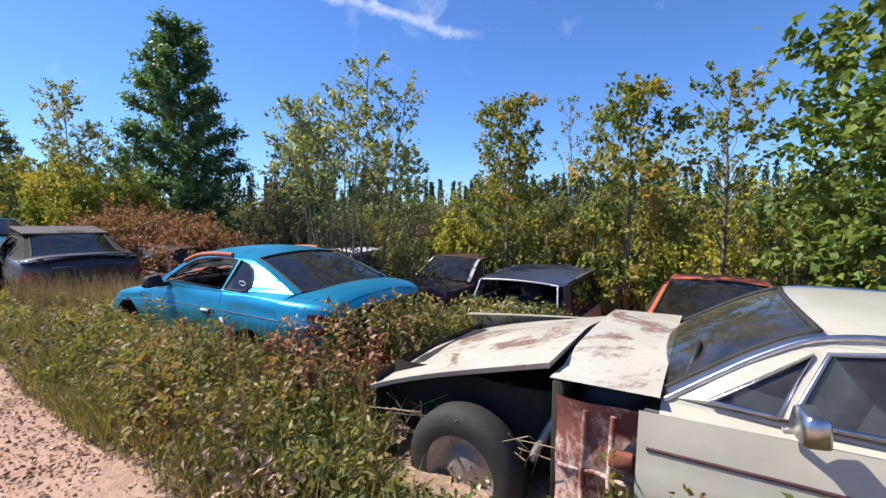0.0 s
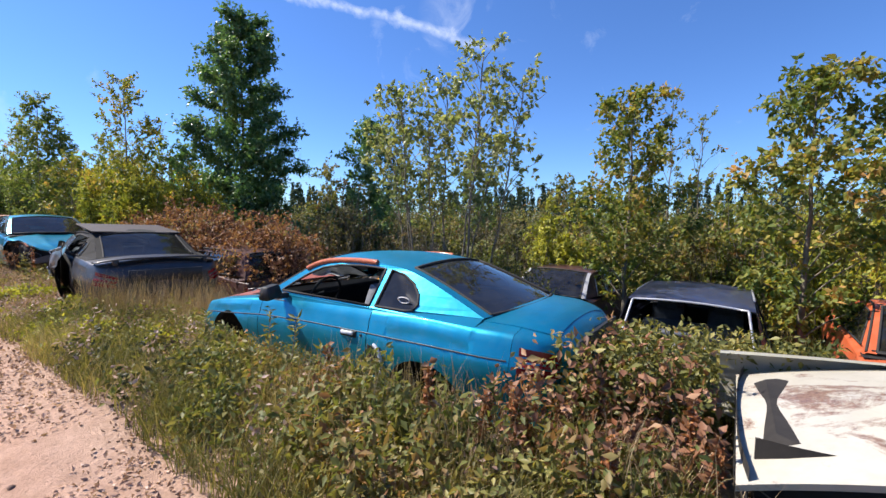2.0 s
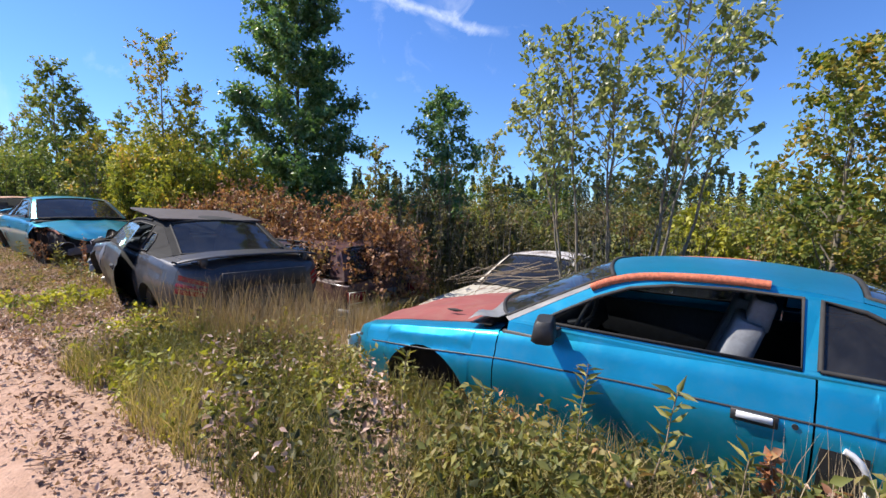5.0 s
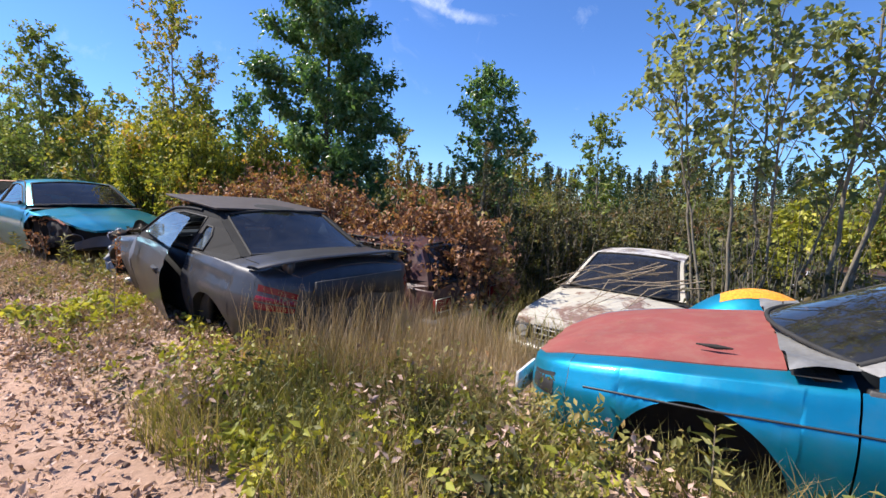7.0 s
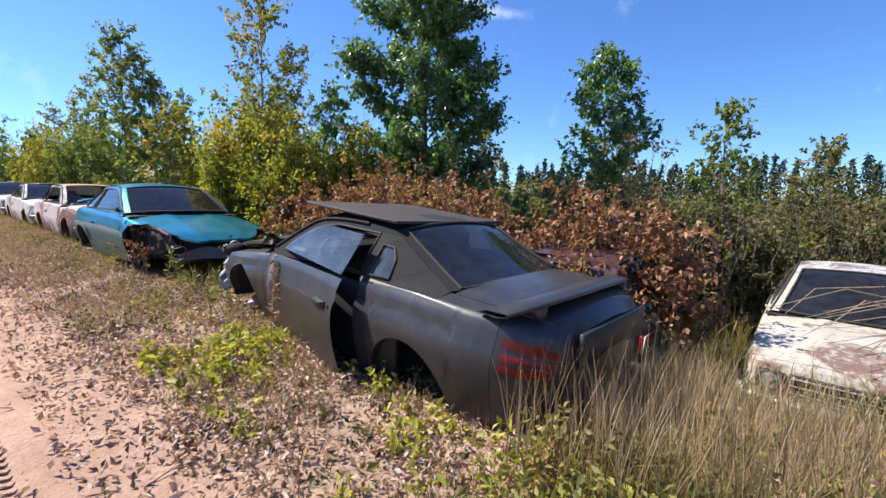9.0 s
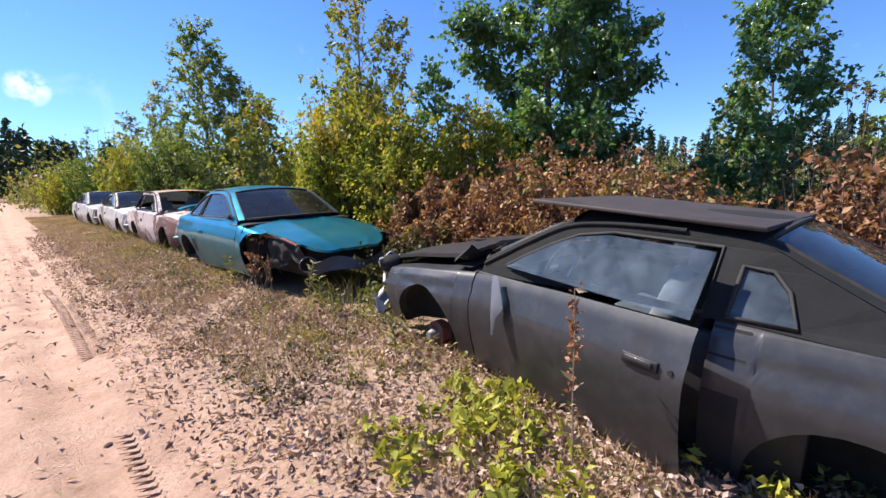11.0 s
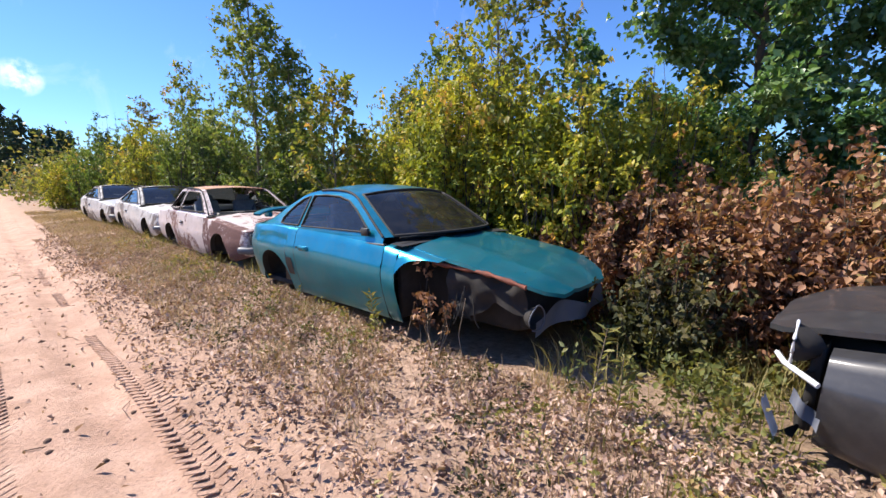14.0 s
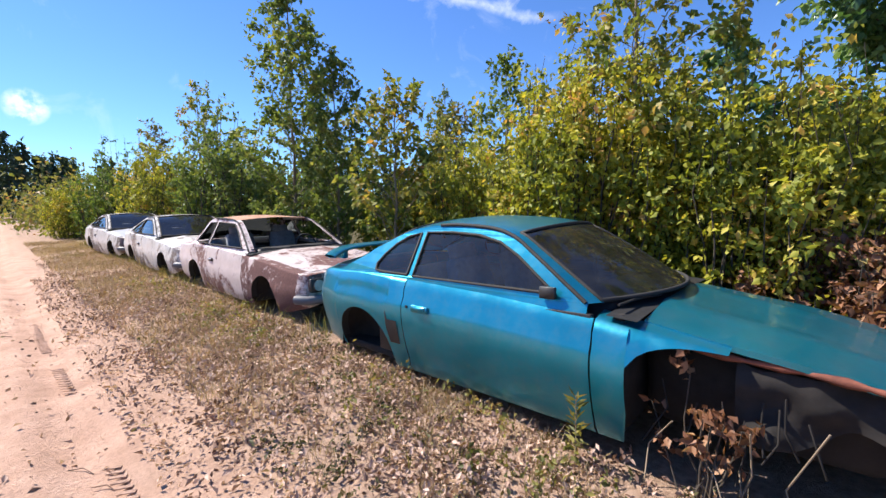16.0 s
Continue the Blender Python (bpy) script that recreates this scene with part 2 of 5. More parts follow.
M["fabric"] = plain("black_soft_top_fabric", (0.008, 0.008, 0.008), 0.9, 0, 0.5, 10, 0.4)
M["brown_fabric"] = plain("weathered_brown_black_panel", (0.042, 0.032, 0.030), 0.7, 0, 0.55, 6, 0.3)
# near-black inner metal, also used to paint shade in gaps, holes and under the sill
M["under"] = plain("dark_inner_metal_and_shade", (0.018, 0.015, 0.013), 0.85, 0, 0.6, 9)
M["seat"] = plain("grey_seat_cloth", (0.17, 0.18, 0.195), 0.9, 0, 0.3, 20)
M["rustmetal"] = plain("brown_red_rusty_metal", (0.20, 0.065, 0.04), 0.85, 0, 0.6, 8, 0.4)
M["chrome"] = plain("dull_chrome", (0.55, 0.55, 0.56), 0.28, 1.0, 0.25, 12, 0.1)
M["steel"] = plain("dull_steel", (0.34, 0.33, 0.31), 0.5, 0.7, 0.35, 12, 0.2)
M["white_plastic"] = plain("chalky_white_plastic", (0.62, 0.62, 0.63), 0.5, 0, 0.2, 12)
M["red_lens"] = plain("red_lamp_lens", (0.18, 0.008, 0.014), 0.25, 0, 0.4, 20, 0.05)
M["clear_lens"] = plain("grey_lamp_lens", (0.45, 0.46, 0.46), 0.2, 0.3, 0.3, 14, 0.05)
M["glass"] = glass("dusty_car_glass")
M["glass_thin"] = glass("thin_dusty_glass", (0.62, 0.68, 0.70), 0.06)
M["glass_dark"] = glass("dark_tinted_glass", (0.14, 0.16, 0.18), 0.09, (0.3, 0.29, 0.27))
# pale blue dust colour stands in for sky reflected in the panes
M["glass_clear"] = glass("pale_glass_sky_sheen", (0.55, 0.66, 0.74), 0.20, (0.46, 0.58, 0.70))
M["bark"] = plain("grey_green_bark", (0.17, 0.145, 0.105), 0.9, 0, 0.5, 12, 0.5)
M["bark_dark"] = plain("dark_bark", (0.07, 0.055, 0.04), 0.9, 0, 0.5, 12, 0.5)
M["clod"] = plain("dark_clods", (0.16, 0.10, 0.07), 0.95, 0, 0.5, 20, 0.3)
M["twig"] = plain("dry_twigs", (0.26, 0.20, 0.135), 0.9, 0, 0.4, 12, 0.2)
M["poplar"] = foliage("dark_poplar_leaves", [(0.1, (0.051, 0.114, 0.046)), (0.55, (0.096, 0.195, 0.069)), (0.9, (0.229, 0.332, 0.125))], 0.40, 0.36, 1.2, 0.6)
M["aspen"] = foliage("green_poplar_leaves", [(0.1, (0.075, 0.121, 0.033)), (0.55, (0.158, 0.219, 0.055)), (0.9, (0.303, 0.318, 0.091))], 0.42)
M["birch"] = foliage("yellowing_birch_leaves", [(0.1, (0.074, 0.124, 0.029)), (0.5, (0.190, 0.223, 0.049)), (0.8, (0.364, 0.298, 0.066)), (0.97, (0.496, 0.281, 0.100))], 0.42)
M["alder"] = foliage("yellow_green_alder_leaves", [(0.1, (0.130, 0.166, 0.028)), (0.5, (0.307, 0.330, 0.046)), (0.8, (0.542, 0.470, 0.071)), (0.97, (0.612, 0.330, 0.118))], 0.42)
M["green"] = foliage("fresh_green_leaves", [(0.1, (0.054, 0.096, 0.024)), (0.5, (0.120, 0.192, 0.036)), (0.9, (0.240, 0.300, 0.060))], 0.38)
M["redleaf"] = foliage("dry_red_brown_leaves", [(0.1, (0.10, 0.050, 0.030)), (0.45, (0.27, 0.125, 0.068)), (0.75, (0.44, 0.25, 0.14)), (0.93, (0.28, 0.24, 0.08))], 0.3)
M["scrub"] = foliage("mixed_scrub_leaves", [(0.1, (0.072, 0.094, 0.029)), (0.5, (0.172, 0.186, 0.051)), (0.8, (0.272, 0.215, 0.079)), (0.97, (0.286, 0.143, 0.072))], 0.42)
# lighter poplar leaves: sun reflected off the clump is put into the colour
M["pale_aspen"] = foliage("sun_paled_glossy_poplar_leaves", [(0.1, (0.11, 0.15, 0.06)), (0.55, (0.22, 0.26, 0.11)), (0.9, (0.40, 0.40, 0.18))], 0.5, 0.4, 1.2, 0.6)
M["brush"] = foliage("dark_olive_brown_brush_leaves", [(0.1, (0.035, 0.042, 0.018)), (0.5, (0.085, 0.085, 0.032)), (0.8, (0.15, 0.115, 0.05)), (0.97, (0.20, 0.10, 0.05))], 0.35)
M["conifer"] = foliage("distant_conifer_needles", [(0.1, (0.035, 0.058, 0.04)), (0.6, (0.065, 0.095, 0.06)), (0.95, (0.10, 0.125, 0.075))], 0.2, 0.8, 0.05, 0.1)
M["grass"] = foliage("verge_grass", [(0.1, (0.10, 0.105, 0.03)), (0.45, (0.20, 0.185, 0.058)), (0.7, (0.35, 0.285, 0.12)), (0.95, (0.48, 0.38, 0.20))], 0.35, 0.6, 0.8)
M["drygrass"] = foliage("dry_grass", [(0.1, (0.17, 0.115, 0.06)), (0.5, (0.34, 0.245, 0.145)), (0.95, (0.53, 0.42, 0.28))], 0.25, 0.6, 0.8)
M["weed"] = foliage("weed_leaves", [(0.1, (0.084, 0.096, 0.030)), (0.45, (0.204, 0.198, 0.054)), (0.75, (0.360, 0.312, 0.096)), (0.95, (0.432, 0.240, 0.120))], 0.35, 0.5, 1.0)
M["litter"] = foliage("fallen_leaves", [(0.1, (0.13, 0.075, 0.055)), (0.4, (0.36, 0.235, 0.18)), (0.75, (0.60, 0.44, 0.36)), (0.9, (0.40, 0.25, 0.14)), (0.97, (0.30, 0.27, 0.12))], 0.15, 0.7, 2.0)
M["rusthead"] = foliage("rusty_seed_heads", [(0.1, (0.12, 0.04, 0.015)), (0.5, (0.30, 0.11, 0.04)), (0.9, (0.48, 0.24, 0.10))], 0.2)
M["lime"] = foliage("lime_green_leaves", [(0.1, (0.15, 0.17, 0.025)), (0.5, (0.32, 0.33, 0.045)), (0.9, (0.55, 0.51, 0.10))], 0.4)

# ---- mesh helpers ----


class Acc:
    """Collects vertices and faces for one mesh."""

    def __init__(self):
        self.v, self.f = [], []

    def grid(self, rows, close=False):
        n0, w = len(self.v), len(rows[0])
        for r in rows:
            self.v += [tuple(p) for p in r]
        for i in range(len(rows) - 1):
            for j in range(w - 1 + int(close)):
                k = (j + 1) % w
                self.f.append((n0 + i * w + j, n0 + i * w + k, n0 + (i + 1) * w + k, n0 + (i + 1) * w + j))
        return self

    def fan(self, ring):
        n0 = len(self.v)
        self.v += [tuple(p) for p in ring]
        self.f.append(tuple(range(n0, n0 + len(ring))))
        return self

    def tube(self, pts, radii, sides=6, caps=True):
        pts = [Vector(p) for p in pts]
        if not hasattr(radii, "__len__"):
            radii = [radii] * len(pts)
        rows, up = [], Vector((0.31, 0.17, 0.93))
        for i, p in enumerate(pts):
            d = (pts[min(i + 1, len(pts) - 1)] - pts[max(i - 1, 0)]).normalized()
            if abs(d.dot(up)) > 0.95:
                up = Vector((0.9, -0.3, 0.2))
            a = d.cross(up).normalized()
            b = d.cross(a)
            rows.append([p + (a * math.cos(q) + b * math.sin(q)) * radii[i] for q in (2 * math.pi * k / sides for k in range(sides))])
        self.grid(rows, True)
        if caps:
            self.fan(rows[0][::-1])
            self.fan(rows[-1])
        return self

    def box(self, c, s, rot=None, taper=1.0):
        """A block with chamfered upright and level edges."""
        n0 = len(self.v)
        e = min(s) * 0.12
        r = rot or Matrix.Identity(3)
        lay = []
        for z, k in ((-0.5, e), (-0.5, 0), (0.5, 0), (0.5, e)):
            zz = z * s[2] + (e if z < 0 and k == 0 else -e if z > 0 and k == 0 else 0)
            sx, sy = s[0] / 2 - k, s[1] / 2 - k
            if z > 0:
                sx, sy = sx * taper, sy * taper
            ring = []
            for px, py, qx, qy in ((1, 1, 0, e), (1, 1, e, 0), (-1, 1, e, 0), (-1, 1, 0, e), (-1, -1, 0, e), (-1, -1, e, 0), (1, -1, e, 0), (1, -1, 0, e)):
                ring.append(Vector(c) + r @ Vector((px * (sx - qx), py * (sy - qy), zz)))
            lay.append(ring)
        self.grid(lay, True)
        self.fan(lay[0][::-1])
        self.fan(lay[-1])
        return self

    def mesh(self, name, smooth=True):
        me = bpy.data.meshes.new(name)
        me.from_pydata(self.v, [], self.f)
        if smooth:
            me.shade_smooth()
        me.update()
        return me


def np_mesh(name, co, faces):
    """A mesh from arrays: co (n, 3), faces (m, k)."""
    me = bpy.data.meshes.new(name)
    m, k = faces.shape
    me.vertices.add(len(co))
    me.vertices.foreach_set("co", np.ascontiguousarray(co, np.float32).ravel())
    me.loops.add(m * k)
    me.loops.foreach_set("vertex_index", np.ascontiguousarray(faces, np.int32).ravel())
    me.polygons.add(m)
    me.polygons.foreach_set("loop_start", np.arange(0, m * k, k, dtype=np.int32))
    me.update(calc_edges=True)
    return me


def part(name, made, material, parent=None, label="", smooth=True, sharp=None):
    me = made.mesh(name, smooth) if isinstance(made, Acc) else made
    if sharp is not None:
        me.set_sharp_from_angle(angle=radians(sharp))
    me.materials.clear()
    me.materials.append(material)
    ob = new(name, me)
    if parent:
        ob.parent = parent
    if label:
        ob["label"] = label
    return ob


def outward(ob, centre):
    """Turns all faces of a pane away from the cabin."""
    me = ob.data
    bm = bmesh.new()
    bm.from_mesh(me)
    bm.normal_update()
    bmesh.ops.reverse_faces(bm, faces=[f for f in bm.faces if f.normal.dot(f.calc_center_median() - Vector(centre)) < 0])
    bm.to_mesh(me)
    bm.free()
    return ob


def thing(name, m, label, category, group="", kind=""):
    ob = new(name)
    ob.empty_display_size = 0.1
    ob.matrix_world = m
    return tagged(ob, label, category, group, kind)


def unit(a):
    return a / np.maximum(np.linalg.norm(a, axis=-1, keepdims=True), 1e-6)


def leaf_mesh(name, pts, size, rng, width=0.62, droop=0.35, fold=0.15, spread=0.4, outward=None):
    """Many small folded leaves, one island each."""
    n = len(pts)
    d = rng.normal(size=(n, 3))
    d[:, 2] -= droop * 1.5
    if outward is not None:
        d += outward * 1.2
    d = unit(d)
    nn = rng.normal(size=(n, 3))
    nn[:, 2] += 0.9
    s = unit(np.cross(d, nn))
    up = np.cross(s, d)
    ln = (size * (1 + spread * rng.uniform(-1, 1, n)))[:, None]
    w = ln * width * 0.5
    a = pts
    tip = pts + d * ln - up * ln * 0.12
    lft = pts + d * ln * 0.42 + s * w + up * w * fold * 2
    rgt = pts + d * ln * 0.42 - s * w + up * w * fold * 2
    co = np.stack([a, lft, tip, rgt], 1).reshape(-1, 3)
    i = np.arange(n) * 4
    faces = np.concatenate([np.stack([i, i + 2, i + 1], 1), np.stack([i, i + 3, i + 2], 1)])
    return np_mesh(name, co, faces)


def blade_mesh(name, base, height, rng, width=0.006, bend=0.5, segs=3):
    """Grass blades: tapering bent ribbons, one island each."""
    n = len(base)
    az = rng.uniform(0, 2 * math.pi, n)
    d = np.stack([np.cos(az), np.sin(az), np.zeros(n)], 1)
    fa = rng.uniform(0, 2 * math.pi, n)
    s = np.stack([np.cos(fa), np.sin(fa), np.zeros(n)], 1)
    b = bend * rng.uniform(0.2, 1.0, n)
    rows = []
    for k in range(segs):
        f = k / segs
        p = base + d * (height * b * f * f)[:, None] + np.array([0, 0, 1.0]) * (height * f * (1 - 0.25 * b * f))[:, None]
        w = (width * (1 - 0.75 * f))
        rows += [p - s * w / 2, p + s * w / 2]
    tip = base + d * (height * b)[:, None] + np.array([0, 0, 1.0]) * (height * (1 - 0.25 * b))[:, None]
    rows.append(tip)
    co = np.stack(rows, 1).reshape(-1, 3)
    k0 = np.arange(n) * (2 * segs + 1)
    tris = []
    for k in range(segs - 1):
        q = k0 + 2 * k
        tris += [np.stack([q, q + 1, q + 3], 1), np.stack([q, q + 3, q + 2], 1)]
    q = k0 + 2 * (segs - 1)
    tris.append(np.stack([q, q + 1, q + 2], 1))
    return np_mesh(name, co, np.concatenate(tris))


# ---- ground ----


def height(x, y):
    """Ground level: a flat track, a verge, and lower land behind the first row."""
    x = np.asarray(x, float)
    y = np.asarray(y, float)
    z = np.interp(x, [-40, -6, -2.6, -1.6, 0.2, 1.2, 2.0, 3.2, 6.0, 12, 60, 400], [0.3, 0.15, 0.05, -0.03, -0.03, 0.0, -0.02, -0.12, -0.55, -0.75, 0.2, 6.0])
    near = np.clip((y - 14) / 6, 0, 1)
    z = np.where(x > 2, z * (1 - 0.55 * near), z)
    z = z + 0.022 * np.sin(x * 1.9 + 0.7 * np.sin(y * 0.8)) * np.sin(y * 1.3 + 0.4) + 0.012 * np.sin(x * 5.1 + y * 2.2) * np.sin(y * 4.3 - x)
    for xr in (-0.55, 0.28, -1.9):
        c = xr + 0.06 * np.sin(y * 0.35)
        z = z - 0.035 * np.exp(-((x - c) / 0.13) ** 2) + 0.018 * np.exp(-((np.abs(x - c) - 0.22) / 0.07) ** 2)
    return z


xs = np.concatenate([[-900, -400, -150, -70, -40, -22, -14, -9, -6, -4.5], np.arange(-3.4, 7.0, 0.055), [7.3, 7.7, 8.2, 9, 10, 12, 15, 19, 25, 34, 48, 70, 110, 200, 400, 900]])
ys = np.concatenate([[-900, -400, -150, -70, -40, -22, -14, -9, -6], np.arange(-4.0, 22.0, 0.06), np.arange(22, 36, 0.25), [38, 41, 46, 54, 66, 85, 120, 200, 400, 900]])
gx, gy = np.meshgrid(xs, ys)
gz = height(gx, gy)
nx, ny = len(xs), len(ys)
ii = (np.arange(ny - 1)[:, None] * nx + np.arange(nx - 1)[None, :]).ravel()
gme = np_mesh("ground", np.stack([gx, gy, gz], -1).reshape(-1, 3), np.stack([ii, ii + 1, ii + nx + 1, ii + nx], 1))
gme.shade_smooth()
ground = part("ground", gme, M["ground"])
tagged(ground, "pale pinkish sand track with a leaf-littered grassy verge", "ground", kind="structure")


def on_ground(x, y):
    return float(height(x, y))

# ---- cars ----


def curve(points):
    p = sorted(points)
    ys_, vs_ = [a for a, _ in p], [b for _, b in p]
    fine = np.linspace(ys_[0], ys_[-1], 240)
    v = np.interp(fine, ys_, vs_)
    k = np.array([1, 3, 5, 7, 5, 3, 1], float)
    k /= k.sum()
    for _ in range(2):
        v[3:-3] = np.convolve(v, k, "valid")
    return lambda y: float(np.interp(y, fine, v))


PONY = dict(
    nose=2.22, tail=-2.36, axles=(1.285, -1.285), arch=0.36, wheel=0.31,
    hw=[(2.22, .46), (2.18, .60), (2.08, .72), (1.9, .81), (1.6, .87), (1.285, .895), (.6, .875), (0, .875), (-.7, .89), (-1.285, .91), (-1.8, .88), (-2.05, .83), (-2.2, .76), (-2.3, .66), (-2.36, .52)],
    sh=[(2.22, .57), (2.0, .66), (1.6, .745), (1.2, .80), (.7, .87), (0, .915), (-.8, .95), (-1.3, .965), (-2.0, .945), (-2.25, .90), (-2.36, .83)],
    top=[(2.22, .575), (2.0, .69), (1.6, .79), (1.2, .86), (.75, .95), (-1.6, 1.02), (-2.0, 1.025), (-2.2, 1.0), (-2.30, .96), (-2.36, .90)],
    bot=[(2.22, .28), (1.9, .21), (.8, .19), (-1.0, .20), (-2.0, .25), (-2.36, .33)],
    rail=[(.70, .93, .775), (.52, 1.045, .735), (.32, 1.17, .685), (.13, 1.275, .635), (-.10, 1.325, .60), (-.5, 1.34, .58), (-.88, 1.30, .58), (-1.16, 1.21, .60), (-1.42, 1.105, .635), (-1.66, 1.0, .67)],
    cuts=(3.1, 6.05), bow=(0.32, 0.13, 0.0, -0.13), crown=0.055, door=(.75, -.74), bumpers=(1.92, -2.02), hood=(.97, 2.22), deck=(-1.70, -2.26),
    windows=[[(.50, .965), (.38, 1.045), (.20, 1.16), (.04, 1.235), (-.16, 1.275), (-.42, 1.29), (-.69, 1.285), (-.69, .975)], [(-.75, .98), (-.76, 1.28), (-.90, 1.25), (-1.02, 1.19), (-1.11, 1.11), (-1.15, 1.04), (-1.13, .995), (-1.06, .985)]],
    skirt=[(0, .86), (.05, .90), (.10, .905), (.28, .95), (.48, .99), (.64, 1.0), (.755, .988), (.785, .966), (.92, .948), (1.0, .91)])



def short_tail(spec, k=.88):
    """Draws the overhang behind the rear axle in."""
    def f(y):
        return y if y > -1.285 else -1.285 + (y + 1.285) * k
    out = dict(spec, tail=f(spec["tail"]), bumpers=(spec["bumpers"][0], f(spec["bumpers"][1])), deck=tuple(f(y) for y in spec["deck"]))
    for key in ("hw", "sh", "top", "bot"):
        out[key] = [(f(y), v) for y, v in spec[key]]
    return out


PONY = short_tail(PONY)
SOFT = dict(PONY, rail=[(.70, .93, .775), (.52, 1.035, .735), (.32, 1.15, .69), (.13, 1.24, .645), (-.10, 1.275, .62), (-.45, 1.285, .605), (-.80, 1.27, .60), (-1.02, 1.18, .62), (-1.26, 1.07, .65), (-1.48, .985, .69)],
            deck=(-1.52, -2.14), windows=[[(.50, .955), (.38, 1.03), (.20, 1.13), (.04, 1.20), (-.16, 1.235), (-.69, 1.235), (-.69, .965)], [(-.78, .97), (-.79, 1.17), (-.90, 1.165), (-.97, 1.10), (-1.03, .98)]])


def lower_roof(spec, k):
    """The same body with its roof and windows pressed down or raised above the belt."""
    return dict(spec, rail=[(y, .93 + (z - .93) * k, x) for y, z, x in spec["rail"]], windows=[[(y, z if z < 1.0 else .99 + (z - .99) * k) for y, z in w] for w in spec["windows"]])


BOXY = dict(
    nose=2.30, tail=-2.30, axles=(1.36, -1.22), arch=0.35, wheel=0.30,
    hw=[(2.30, .76), (2.22, .82), (1.9, .855), (1.36, .87), (0, .87), (-1.3, .87), (-2.0, .84), (-2.22, .80), (-2.30, .76)],
    sh=[(2.30, .74), (1.6, .80), (.8, .86), (0, .89), (-1.2, .91), (-2.3, .86)],
    top=[(2.30, .76), (1.6, .84), (.9, .91), (-1.4, .96), (-2.3, .92)],
    bot=[(2.30, .36), (1.9, .25), (.8, .21), (-1.0, .21), (-2.0, .30), (-2.30, .40)],
    rail=[(.80, .91, .76), (.55, 1.06, .70), (.28, 1.22, .64), (.08, 1.31, .61), (-.2, 1.34, .60), (-.7, 1.345, .595), (-1.0, 1.31, .60), (-1.18, 1.20, .63), (-1.38, 1.05, .68), (-1.52, .95, .72)],
    cuts=(3.2, 5.9), bow=(0.12, 0.05, 0.0, -0.08), crown=0.04, door=(.72, -.62), bumpers=(2.16, -2.16), hood=(.90, 2.20), deck=(-1.56, -2.2),
    windows=[[(.60, .95), (.28, 1.16), (.08, 1.27), (-.55, 1.285), (-.56, .95)], [(-.64, .95), (-.64, 1.285), (-.92, 1.27), (-1.16, .97)]],
    skirt=[(0, .92), (.1, .96), (.3, .985), (.55, 1.0), (.62, .985), (.85, .965), (1.0, .94)])

FAST = dict(BOXY, rail=[(.80, .91, .76), (.52, 1.06, .70), (.22, 1.22, .64), (.0, 1.295, .60), (-.25, 1.315, .585), (-.6, 1.30, .58), (-.95, 1.23, .60), (-1.35, 1.12, .64), (-1.7, 1.02, .68), (-2.02, .94, .72)],
            cuts=(3.1, 5.6), deck=(-2.06, -2.22), windows=[[(.58, .95), (.24, 1.15), (.0, 1.24), (-.55, 1.245), (-.56, .95)], [(-.64, .95), (-.64, 1.24), (-.95, 1.17), (-1.3, .98)]])

CREAM = dict(FAST, door=(.50, -.80), tyre=.345, deck=(-2.2, -2.26), rail=[(.42, .91, .76), (.26, 1.02, .705), (.08, 1.14, .655), (-.10, 1.225, .62), (-.35, 1.25, .60), (-.75, 1.245, .585), (-1.15, 1.18, .60), (-1.5, 1.10, .64), (-1.8, 1.02, .68), (-2.05, .95, .72)],
             windows=[[(.25, .95), (-.07, 1.165), (.04, .95)], [(.0, .95), (-.115, 1.175), (-.35, 1.205), (-.80, 1.205), (-.82, .95)]])

WAGON = dict(BOXY, rail=[(.80, .91, .76), (.52, 1.08, .71), (.28, 1.24, .67), (.08, 1.34, .65), (-.3, 1.38, .64), (-1.2, 1.39, .64), (-1.95, 1.36, .64), (-2.08, 1.25, .66), (-2.18, 1.05, .70), (-2.24, .92, .74)],
             cuts=(3.1, 6.1), deck=(-2.25, -2.27), windows=[[(.60, .95), (.28, 1.18), (.08, 1.30), (-.55, 1.32), (-.56, .95)], [(-.64, .95), (-.64, 1.32), (-1.75, 1.32), (-1.95, .97)]])


